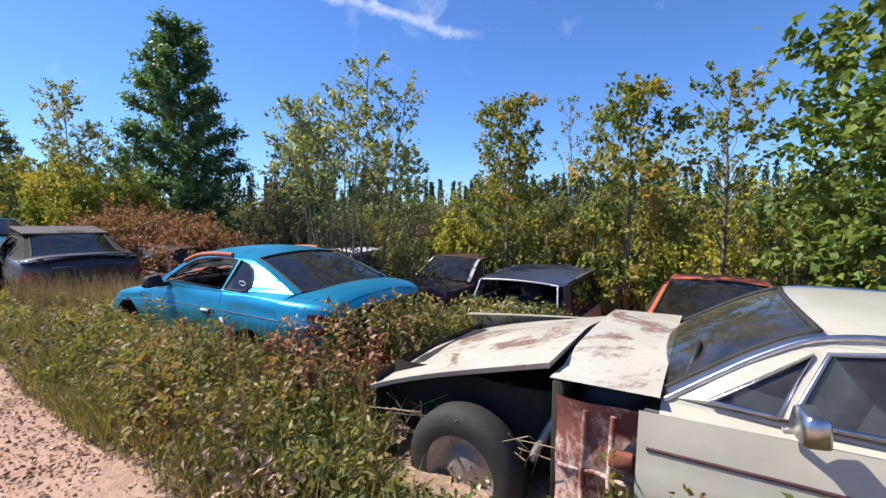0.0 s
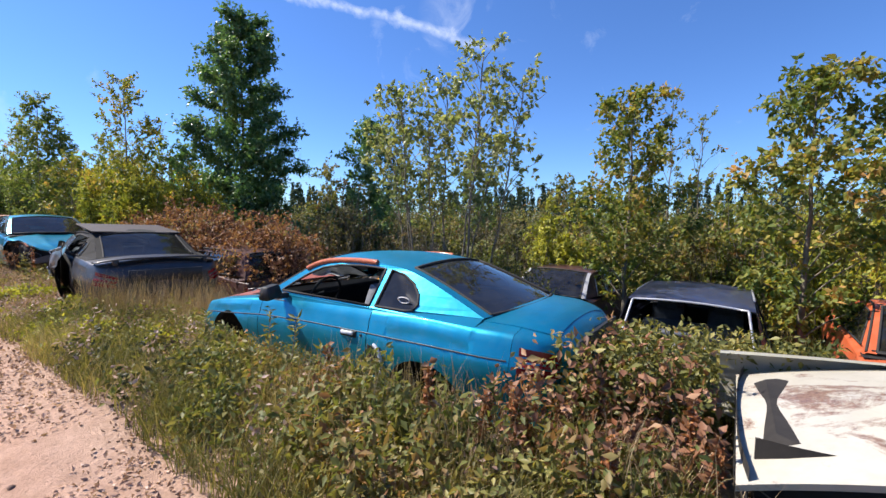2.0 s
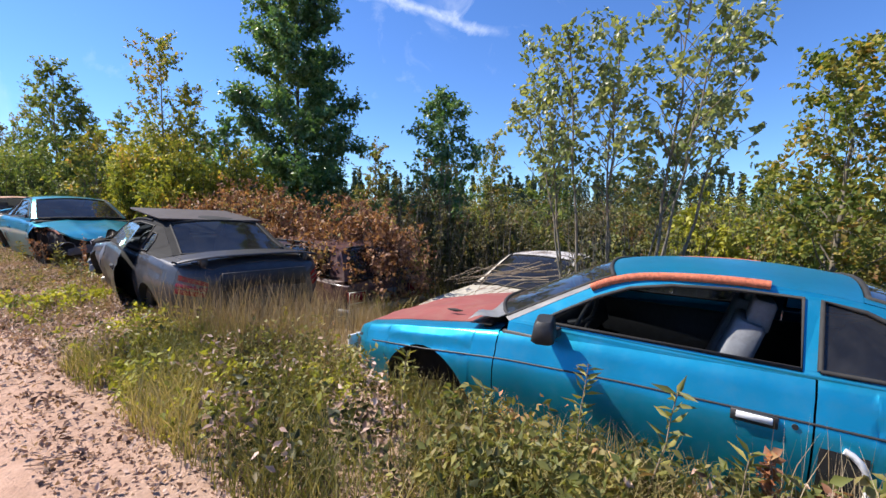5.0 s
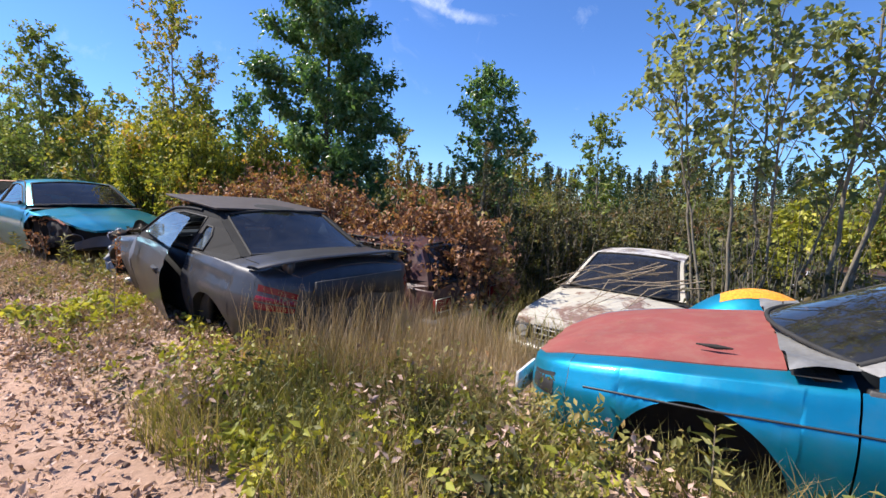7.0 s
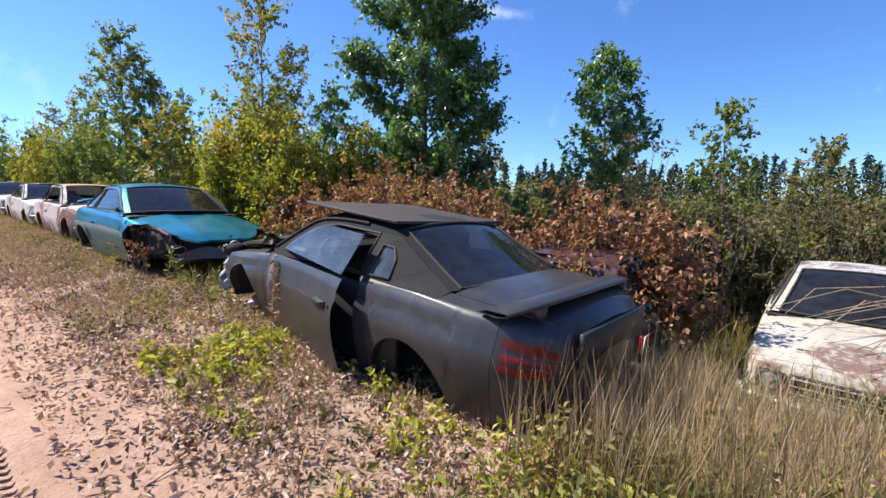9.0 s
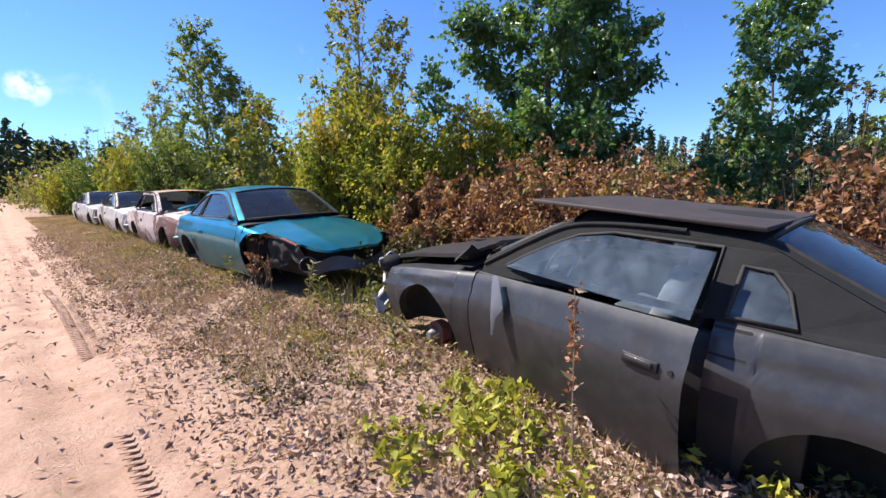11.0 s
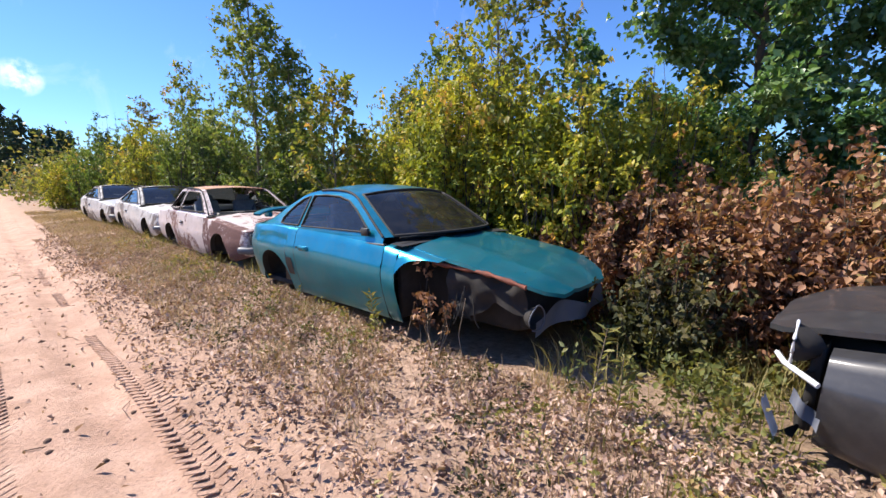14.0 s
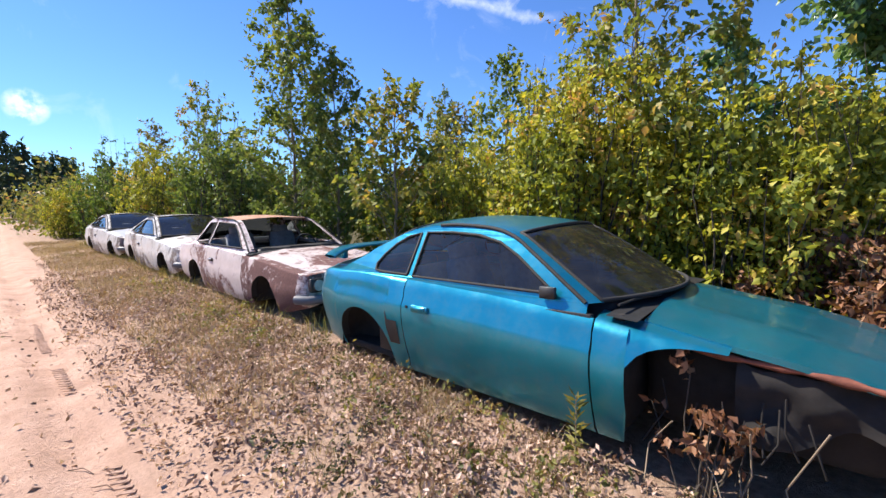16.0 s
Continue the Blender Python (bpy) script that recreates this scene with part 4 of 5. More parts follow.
part("wheel_hub", Acc().tube([(-.80, 1.285, .24), (-.72, 1.285, .24)], [.03, .055], 12), M["steel"], grey, "bare pale wheel hub")
# dark spindle on the hood, painting the darkness of an open slot
part("hood_vent", Acc().tube([(-.42, 1.20, .995), (-.44, 1.12, 1.006), (-.44, 1.02, 1.018)], [.006, .016, .006], 6), M["under"], grey)
part("cowl_flap", Acc().grid([[(-.80 + .30 * f, .98 - .16 * g + .05 * math.sin(5 * f), .90 + .13 * g * (1 - .5 * f) + .02 * math.sin(9 * f)) for f in np.linspace(0, 1, 9)] for g in np.linspace(0, 1, 6)]), M["charcoal"], grey, "bent flap of sheet metal at the windshield base")

teal, side, tp, S = car("teal_coupe", "faded teal coupe missing a front fender and bumper", lower_roof(PONY, 1.05), pose(3.02, 16.39, -0.12, 1.4, 0, 180),
                        dict(body="teal", side_glass="glass_thin", handle="teal", grip="teal"), skip=("fenderfar", "front_bumper", "wellffar"), glassy="glass_dark")
spoiler(teal, 1.12, -2.0, .78, M["teal"])
part("side_scoop", patch(side, -.80, -.93, .30, .56, 1, .004), M["black"], teal)

part("front_fender", Acc().grid([[side(y, v, 1) for v in (0, .1, .25, .4, .55, .7, .8, .9, 1.0, 1.4, 2.0)] for y in np.linspace(.755, .935, 6)]), M["teal"], teal, "remaining stub of the torn front fender")
part("fender_top", Acc().grid([[side(y, v, 1, -.004 * i) for v in np.linspace(1.0 - .42 * (1 - i / 9) ** 1.3, 2.0, 7)] for i, y in enumerate(np.linspace(.935, 1.36, 10))]), M["teal"], teal, "torn strip of fender along the hood")
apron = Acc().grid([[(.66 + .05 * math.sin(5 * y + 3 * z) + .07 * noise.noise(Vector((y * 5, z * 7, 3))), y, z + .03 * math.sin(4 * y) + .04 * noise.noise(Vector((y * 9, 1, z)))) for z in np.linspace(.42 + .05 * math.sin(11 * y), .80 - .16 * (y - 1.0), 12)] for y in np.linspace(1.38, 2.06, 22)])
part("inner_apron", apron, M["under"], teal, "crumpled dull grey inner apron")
part("apron_edge", Acc().tube([(.67 + .02 * math.sin(7 * y), y, .82 - .16 * (y - 1.0) + .03 * math.sin(4 * y)) for y in np.linspace(1.2, 2.1, 14)], [.012 + .006 * (k % 3) for k in range(14)], 5), M["rustmetal"], teal, "torn rusty edge")
bar = Acc().grid([[(x, 2.16 - .16 * x * x + .03 * math.sin(9 * x + z * 6), z + .02 * math.sin(6 * x)) for z in np.linspace(.30, .44 + .03 * math.sin(7 * x), 6)] for x in np.linspace(-.62, .60, 22)])
part("bumper_beam", bar, M["bumperbar"], teal, "crumpled grey bumper beam")
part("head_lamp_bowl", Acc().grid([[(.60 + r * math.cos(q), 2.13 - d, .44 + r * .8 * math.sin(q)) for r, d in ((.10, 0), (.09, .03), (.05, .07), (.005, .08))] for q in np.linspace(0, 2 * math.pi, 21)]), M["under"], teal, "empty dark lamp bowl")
part("lamp_ring", Acc().tube([(.60 + (.105 + .008 * math.sin(3 * q)) * math.cos(q), 2.14 + .01 * math.sin(2 * q), .44 + .09 * math.sin(q)) for q in np.linspace(-.4, 5.2, 25)], .006, 5), M["bumperbar"], teal, "bent pale lamp ring")
for k in range(7):
    r_ = random.Random(640 + k)
    y0, z0 = r_.uniform(1.05, 1.95), r_.uniform(.45, .72)
    part("hanging_wire", Acc().tube([(.70, y0, z0), (.74 + r_.uniform(-.04, .06), y0 + r_.uniform(-.06, .06), z0 - .14), (.72 + r_.uniform(-.05, .05), y0 + r_.uniform(-.12, .12), z0 - r_.uniform(.2, .34))], .005, 5), M["under"], teal)
for k in range(5):
    r_ = random.Random(40 + k)
    y0 = r_.uniform(1.0, 2.0)
    part("dead_stem", Acc().tube([(.86 + r_.uniform(-.05, .08), y0, .0), (.84 + r_.uniform(-.08, .08), y0 + r_.uniform(-.1, .1), .25), (.84 + r_.uniform(-.12, .08), y0 + r_.uniform(-.2, .2), r_.uniform(.3, .6))], .004, 4), M["twig"], teal)
part("mirror_stump", Acc().box((.805, .47, .975), (.03, .10, .07)), M["black"], teal, "black stump of a missing mirror")
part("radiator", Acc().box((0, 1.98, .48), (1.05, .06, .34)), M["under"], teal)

white, side, tp, S = car("cream_fastback", "cream fastback with missing fender, rusty red inner panel and loose hood", CREAM, pose(2.70, -0.28, -0.27, 0, 0, 0),
                         dict(body="cream", pillar="chrome", rail="chrome", wtrim="chrome", roof="cream", handle="chrome", grip="chrome"), skip=("fendernear", "hood", "wellfnear", "front_bumper", "cowl"), wheels=[(0, -1)])
hood = Acc().grid([[(x, 2.06 - 1.16 * f, .655 + .235 * f - .05 * (1 - f) ** 4 + .045 * f * (1 - x / .76) + .03 * (1 - (x / .76) ** 2) + .012 * math.exp(-(x / .2) ** 2)) for x in np.linspace(-.76, .74, 17)] for f in np.linspace(0, 1, 18)])
hood.grid([[(-.76, 2.06 - 1.16 * f, .655 + .325 * f - .05 * (1 - f) ** 4), (-.75, 2.06 - 1.16 * f, .625 + .325 * f - .05 * (1 - f) ** 4)] for f in np.linspace(0, 1, 18)])
hood.grid([[(x, .90, .89 + .045 * (1 - x / .76) + .03 * (1 - (x / .76) ** 2)), (x, .91, .85 + .045 * (1 - x / .76) + .03 * (1 - (x / .76) ** 2))] for x in np.linspace(-.76, .74, 17)])
part("hood", hood, M["cream_rust"], white, "loose cream hood with flaking paint, propped up at the back", sharp=40)
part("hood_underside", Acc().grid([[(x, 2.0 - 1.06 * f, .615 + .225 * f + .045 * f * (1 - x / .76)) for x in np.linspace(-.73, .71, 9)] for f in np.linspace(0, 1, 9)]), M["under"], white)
part("cowl_side_panel", Acc().grid([[(-.77 + .012 * math.sin(20 * z) + .015 * math.sin(15 * y), y, z) for z in np.linspace(.16, .84, 14)] for y in np.linspace(.50, .86, 10)]), M["rust_panel"], white, "bare rusty red cowl side panel")
for y_ in (.60, .72):
    part("panel_rib", Acc().tube([(-.785, y_, .20), (-.79, y_ + .01, .5), (-.785, y_, .80)], .014, 6), M["rust_panel"], white)
part("panel_rib", Acc().tube([(-.785, .52, .50), (-.79, .68, .52), (-.78, .84, .50)], .012, 6), M["rust_panel"], white)
part("door_hinge", Acc().box((-.80, .56, .62), (.05, .10, .07)), M["rustmetal"], white)
part("door_hinge", Acc().box((-.80, .56, .34), (.05, .10, .07)), M["rustmetal"], white)
part("cowl_panel", Acc().grid([[(x, .88 - .46 * f, .935 + .010 * f + .03 * (1 - (x / .8) ** 2) - .03 * math.exp(-((x + .6) / .12) ** 2) * (1 - f)) for x in np.linspace(-.82, .80, 15)] for f in np.linspace(0, 1, 6)]), M["cream_rust"], white, "rust-stained cream cowl panel")
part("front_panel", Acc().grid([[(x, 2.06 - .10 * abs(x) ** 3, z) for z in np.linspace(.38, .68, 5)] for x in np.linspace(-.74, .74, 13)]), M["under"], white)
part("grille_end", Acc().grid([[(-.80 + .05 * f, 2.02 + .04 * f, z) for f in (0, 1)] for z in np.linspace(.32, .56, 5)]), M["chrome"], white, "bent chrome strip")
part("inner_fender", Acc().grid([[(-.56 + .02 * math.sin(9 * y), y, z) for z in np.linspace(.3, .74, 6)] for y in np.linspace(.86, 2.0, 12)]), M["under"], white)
part("suspension_strut", Acc().tube([(-.60, 1.28, .36), (-.52, 1.20, .74)], .04, 8), M["under"], white)
part("brace_rod", Acc().tube([(-.66, 1.02, .40), (-.58, .92, .62), (-.55, .90, .78)], .025, 6), M["steel"], white)
for k in range(24):
    r_ = random.Random(k)
    y0 = r_.uniform(.9, 1.9)
    part("dead_stem", Acc().tube([(-.75 + r_.uniform(-.06, .12), y0, .25), (-.72 + r_.uniform(-.1, .1), y0 + r_.uniform(-.15, .15), .5), (-.70 + r_.uniform(-.15, .1), y0 + r_.uniform(-.3, .3), r_.uniform(.45, .62))], .003, 4), M["twig"], white)
mo = part("door_mirror", Acc().box((-.93, -.03, 1.0), (.13, .08, .10), Euler((0, -.1, .25)).to_matrix(), .85), M["chrome"], white)
part("mirror_stalk", Acc().tube([(-.84, .02, .93), (-.91, -.02, .97)], .014, 6), M["chrome"], mo)
# cream car's lower side crease
part("side_crease", Acc().tube([side(y, .78, -1, .001) for y in np.linspace(-2.0, .46, 30)], .008, 6), M["maroon"], white)

pink, side, tp, S = car("pinkish_coupe", "pinkish white notchback coupe with rust-brown roof and burnt cabin", BOXY, pose(3.22, 21.45, -0.16, 0, 0, 180),
                        dict(body="pinkish", roof="rust_roof", hood="pinkish", fender="burnt"), skip=("windshield", "glass0far", "glass1far", "glass0near"))
far_a, side, tp, S = car("white_fastback", "worn white fastback with dark patches, parked on the verge", FAST, pose(3.2, 25.9, -0.16, 0, 0, 180), dict(body="white_worn", hood="white_worn"), glassy="glass_dark")
far_b, side, tp, S = car("grey_white_coupe", "grey-white coupe with a dark bare front end", FAST, pose(3.10, 30.6, -0.16, 0, 0, 182), dict(body="white_worn", hood="silver", front_bumper="maroon"), glassy="glass_dark")



def old_front(root, bumper="chrome"):
    """Grille, lamps and bumper bar of a boxy car."""
    g = part("grille", Acc().box((0, 2.345, .62), (1.02, .03, .17)), M["under"], root, "dark grille")
    for k in range(13):
        part("grille_bar", Acc().box((-.48 + .08 * k, 2.366, .62), (.012, .016, .16)), M["steel"], g)
    for z in (.56, .62, .68):
        part("grille_bar", Acc().box((0, 2.370, z), (1.0, .012, .010)), M["steel"], g)
    for s_ in (-1, 1):
        la = part("head_lamp", Acc().box((s_ * .63, 2.335, .62), (.20, .05, .16)), M["black"], root, "dark lamp housing")
        part("lamp_glass", Acc().tube([(s_ * .63, 2.355, .62), (s_ * .63, 2.375, .62)], .065, 16), M["clear_lens"], la)
    part("bumper_bar", Acc().tube([(-.84, 2.20, .46), (-.78, 2.36, .46), (-.4, 2.42, .46), (.4, 2.42, .46), (.78, 2.36, .46), (.84, 2.20, .46)], .055, 8), M[bumper], root)


def old_rear(root):
    for s_ in (-1, 1):
        la = part("tail_lamp", Acc().box((s_ * .60, -2.345, .70), (.30, .04, .16)), M["red_lens"], root, "dull red tail lamp")
        part("lamp_bezel", Acc().tube([(s_ * .60 - .15, -2.37, .62), (s_ * .60 + .15, -2.37, .62), (s_ * .60 + .15, -2.37, .78), (s_ * .60 - .15, -2.37, .78), (s_ * .60 - .15, -2.37, .62)], .008, 4, False), M["steel"], la)
    part("bumper_bar", Acc().tube([(-.84, -2.22, .50), (-.76, -2.38, .50), (0, -2.42, .50), (.76, -2.38, .50), (.84, -2.22, .50)], .05, 8), M["steel"], root)
    part("number_plate", Acc().box((0, -2.365, .68), (.32, .02, .15)), M["bumperbar"], root)


for c_ in (pink, far_a, far_b):
    old_front(c_, "bumperbar")

# ---- second row, on lower ground ----
orange, side, tp, S = car("orange_fastback", "faded orange fastback behind the cream car", FAST, pose(6.75, -0.12, -0.83, 0, 0, 88), dict(body="orange"), glassy="glass_dark")
wagon, side, tp, S = car("silver_wagon", "silver and navy wagon with an empty rear window", WAGON, pose(7.55, 2.25, -0.92, 0, 0, -90), dict(body="navy", quarter="silver", cpillar="white_worn", deck="silver", rear_bumper="white_worn", frame="navy", rail="silver"), skip=("backlight",), glassy="glass_dark")
ring = [tp(8.85, u, .004) for u in np.linspace(-.9, .9, 10)] + [tp(t, .9, .004) for t in np.linspace(8.8, 6.2, 12)] + [tp(6.15, u, .004) for u in np.linspace(.9, -.9, 10)] + [tp(t, -.9, .004) for t in np.linspace(6.2, 8.85, 12)]
part("rear_opening_frame", Acc().tube(ring, .014, 6, False), M["silver"], wagon, "pale worn frame of the empty rear window")
part("fallen_tailgate_trim", Acc().box((.1, -1.9, .98), (.9, .12, .05), Euler((0, .05, .2)).to_matrix()), M["bumperbar"], wagon, "loose grey trim in the opening")
white_b, side, tp, S = car("flaking_white_sedan", "flaking white car with brush over the windshield", BOXY, pose(6.80, 7.10, -0.80, 0, 0, 86), dict(body="cream_rust", roof="white_worn"), glassy="glass_dark")
wreck, side, tp, S = car("maroon_coupe", "dark maroon coupe with pale window trim among brush", BOXY, pose(8.6, 4.4, -0.85, 0, 0, -95), dict(body="maroon", wtrim="chrome", pillar="silver", rail="chrome"), glassy="glass_dark")
dark, side, tp, S = car("dark_hatchback", "dark maroon hatchback under a red-leaved bush", WAGON, pose(4.98, 11.1, -0.70, 0, 0, -4), dict(body="maroon"), glassy="glass_dark")

old_front(orange)
old_front(white_b, "steel")
old_rear(wagon)
old_rear(wreck)
old_rear(dark)
pn = thing("loose_body_panel", pose(4.52, 5.82, -0.44, 0, 0, 0), "blue and orange curved body panel propped beside the blue coupe", "car panel")
shell = Acc().grid([[(-.30 + .62 * f, -.52 + 1.04 * g, .52 + .50 * math.sin(math.pi * (.12 + .62 * f)) * (1 - .55 * (2 * g - 1) ** 2)) for g in np.linspace(0, 1, 15)] for f in np.linspace(0, 1, 13)])
part("panel_skin", shell, M["blue"], pn, "faded blue skin")
crest = Acc().grid([[(-.30 + .62 * f, -.34 + .62 * g, .526 + .50 * math.sin(math.pi * (.12 + .62 * f)) * (1 - .55 * (2 * (.18 + .6 * g) - 1) ** 2)) for g in np.linspace(0, 1, 13)] for f in np.linspace(.36, .84, 11)])
part("painted_crest", crest, M["yellow"], pn, "orange-yellow sprayed crest")
part("panel_inside", Acc().grid([[(-.26 + .56 * f, -.46 + .92 * g, .47 + .48 * math.sin(math.pi * (.12 + .62 * f)) * (1 - .55 * (2 * g - 1) ** 2)) for g in np.linspace(0, 1, 9)] for f in np.linspace(0, 1, 7)]), M["under"], pn)
for k, (x, y) in enumerate(((-.24, -.40), (.28, -.40), (-.24, .40), (.28, .40))):
    part("panel_support", Acc().tube([(x, y, -.2), (x * .9, y * .9, .60)], .03, 6), M["under"], pn)

# ---- trees and bushes ----


def bent(p, q, rng, n=6, sag=0.0, wob=0.05):
    p, q = np.array(p, float), np.array(q, float)
    ln = np.linalg.norm(q - p)
    pts = [p + (q - p) * f + np.array([0, 0, sag * ln]) * math.sin(math.pi * f) + rng.normal(size=3) * wob * ln * (0.5 if 0 < f < 1 else 0) * 0.4 for f in np.linspace(0, 1, n)]
    return np.array(pts)


def tree(name, label, x, y, h, r, mat, leaf=0.075, count=6000, base=0.15, limbs=40, seed=1, shape=0.75, bark="bark", lean=(0, 0), trunk=0.012, fuzz=0.10, sparse=0.0, group="young trees", rise=0.55):
    """A tree with a tapered trunk, rising limbs and a crown of single leaves."""
    rng = np.random.default_rng(seed)
    z0 = on_ground(x, y) - 0.05
    root = thing(name, pose(x, y, z0), label, "tree", group)
    tr = bent((0, 0, 0), (lean[0] * h, lean[1] * h, h), rng, 12, 0, 0.02)
    rad = np.linspace(trunk * h, 0.006, 12)
    part("trunk", Acc().tube(tr, rad, 8), M[bark], root)
    pts, outs, twig = [], [], Acc()
    per = count / limbs
    for k in range(limbs + 1):
        f = base + (1 - base) * ((k + rng.uniform(0, 1)) / limbs) * .97
        if k == limbs:
            f = .90
        p = np.array([np.interp(f, np.linspace(0, 1, 12), tr[:, i]) for i in range(3)])
        az = k * 2.4 + rng.uniform(-.5, .5)
        g = (f - base) / (1 - base)
        ln = r * (0.45 + 0.55 * min(1, g / 0.18)) * (1 - g) ** shape * rng.uniform(.62, 1.2) + 0.10
        up = min(ln * rise * rng.uniform(.5, 1.3) + .05, (1.02 - f) * h + .05)
        q = p + np.array([math.cos(az) * ln, math.sin(az) * ln, up])
        if k == limbs:
            q = tr[-1] + np.array([0, 0, .1])
        lb = bent(p, q, rng, 6, .08, .08)
        tubed = Acc().tube(lb, np.linspace(max(.006, trunk * h * .34 * (1 - g)), .003, 6), 5, False)
        if limbs <= 60 and count >= 3000:
            part("limb", tubed, M[bark], root)
        else:
            n0 = len(twig.v)
            twig.v += tubed.v
            twig.f += [tuple(i + n0 for i in fc) for fc in tubed.f]
        # leafy shoots along the limb
        ns = max(3, int(per * (0.4 + 1.2 * ln / r) / 13))
        t = rng.uniform(.12, 1.0, ns) ** 0.75
        c = np.stack([np.interp(t, np.linspace(0, 1, 6), lb[:, i]) for i in range(3)], 1)
        ax = unit(q - p)
        dv = unit(ax * .7 + rng.normal(size=(ns, 3)) * .75 + np.array([0, 0, .25]))
        sl = (fuzz * 1.7 + .16 * ln) * rng.uniform(.5, 1.3, ns)
        u = rng.uniform(.1, 1.0, (ns, 13))
        cc = c[:, None, :] + dv[:, None, :] * (u * sl[:, None])[:, :, None] + rng.normal(size=(ns, 13, 3)) * .022
        pts.append(cc.reshape(-1, 3))
        o = np.repeat(dv, 13, 0)
        outs.append(o)
    if twig.v:
        tagged(part("branchwork", twig, M[bark], root), kind="stuff")
    pts, outs = np.concatenate(pts), np.concatenate(outs)
    if sparse:
        keep = rng.uniform(size=len(pts)) > sparse
        pts, outs = pts[keep], outs[keep]
    part("crown", leaf_mesh("crown", pts, leaf, rng, .68, .45, outward=outs * .5), mat, root)
    return root


def bush(name, label, x, y, rx, ry, h, mat, leaf=0.06, count=6000, stems=40, seed=1, bare=0.25, bark="bark_dark", group="bushes", fuzz=0.10, rot=0.0, dome=0.5):
    """A bush of many arching stems with leaves along their outer length."""
    rng = np.random.default_rng(seed)
    z0 = on_ground(x, y) - 0.05
    root = thing(name, pose(x, y, z0, 0, 0, rot), label, "bush", group)
    wood, pts = Acc(), []
    for k in range(stems):
        a, rr = rng.uniform(0, 2 * math.pi), math.sqrt(rng.uniform(0, 1))
        bx, by = rx * rr * math.cos(a) * .7, ry * rr * math.sin(a) * .7
        top = h * (1 - dome * rr ** 2) * rng.uniform(.72, 1.12)
        q = (bx * 1.35 + rng.normal() * .12, by * 1.35 + rng.normal() * .12, top)
        lb = bent((bx, by, 0), q, rng, 6, 0, .12)
        wood.tube(lb, np.linspace(.004 + .004 * h, .0025, 6), 4, False)
        m_ = int(count / stems * rng.uniform(.6, 1.4))
        t = bare + (1.04 - bare) * rng.uniform(0, 1, m_) ** .8
        c = np.stack([np.interp(t, np.linspace(0, 1, 6), lb[:, i]) for i in range(3)], 1)
        ns = max(3, m_ // 12)
        dv = unit(rng.normal(size=(ns, 3)) + np.array([0, 0, .35])) * (fuzz * 1.7) * rng.uniform(.4, 1.3, (ns, 1))
        pick = rng.integers(0, ns, m_)
        t0 = bare + (1.0 - bare) * rng.uniform(0, 1, ns) ** .8
        c0 = np.stack([np.interp(t0, np.linspace(0, 1, 6), lb[:, i]) for i in range(3)], 1)
        c = c0[pick] + dv[pick] * rng.uniform(0, 1.1, (m_, 1)) + rng.normal(size=(m_, 3)) * .022
        c[:, 2] = np.maximum(c[:, 2], .04)
        pts.append(c)
    tagged(part("branchwork", wood, M[bark], root), kind="stuff")
    part("leaves", leaf_mesh("leaves", np.concatenate(pts), leaf, rng, .62, .4), mat, root)
    return root


tree("poplar_tree", "dark green balsam poplar with dense conical crown", 6.8, 13.7, 7.55, 1.75, M["poplar"], .088, 46000, .07, 60, 3, .55, "bark_dark", trunk=.011, fuzz=.13)
tree("poplar_tree", "dark green poplar sapling beside the big poplar", 6.2, 15.8, 3.9, 1.0, M["poplar"], .085, 4500, .10, 36, 4, .7, fuzz=.10)
tree("birch_tree", "thin birch with sparse yellowing leaves", 4.86, 16.4, 5.45, 1.0, M["birch"], .08, 3000, .28, 40, 5, .45, trunk=.007, fuzz=.11, rise=.9)
tree("birch_tree", "slim green birch behind the pinkish car", 4.3, 22.7, 5.5, 1.2, M["aspen"], .085, 7500, .10, 54, 6, .55, trunk=.008, fuzz=.12, rise=.9)
tree("birch_tree", "slim birch with two tops behind the pinkish car", 4.75, 21.9, 4.3, .9, M["aspen"], .085, 3800, .12, 40, 7, .62, trunk=.008, fuzz=.11, rise=.9)
tree("poplar_tree", "young dark poplar on the lower ground", 9.15, 10.9, 4.9, 1.25, M["poplar"], .09, 9000, .10, 48, 8, .6, trunk=.009, fuzz=.12)
for k, (x, y, h) in enumerate(((11.3, 3.2, 5.0), (11.6, 2.6, 4.6))):
    tree("dead_sapling", "bare dead sapling standing above the scrub", x, y, h, .55, M["birch"], .06, 60, .35, 16, 310 + k, .5, "bark", trunk=.005, fuzz=.05, rise=1.4)
# ---- poplar clump with bare lower stems ----
for k, (dx, dy, hh, lx, ly) in enumerate(((0, -.35, 4.15, .03, -.05), (.25, .15, 3.9, .02, .02), (-.2, .3, 3.5, -.06, .08), (.3, -.5, 3.8, .06, -.14), (-.15, -.3, 3.3, -.08, -.16), (.1, .6, 3.5, 0, .12), (.2, .0, 2.8, .1, -.22), (-.1, .45, 2.9, 0, .2), (0, .1, 3.0, -.1, 0))):
    tree("poplar_sapling", "multi-stemmed poplar sapling with bare lower stem", 5.5 + dx, 5.65 + dy, hh + .25, .48, M["pale_aspen"], .075, 120, .52, 16, 20 + k, .3, lean=(lx, ly), trunk=.006, fuzz=.13, rise=1.0, group="poplar clump")
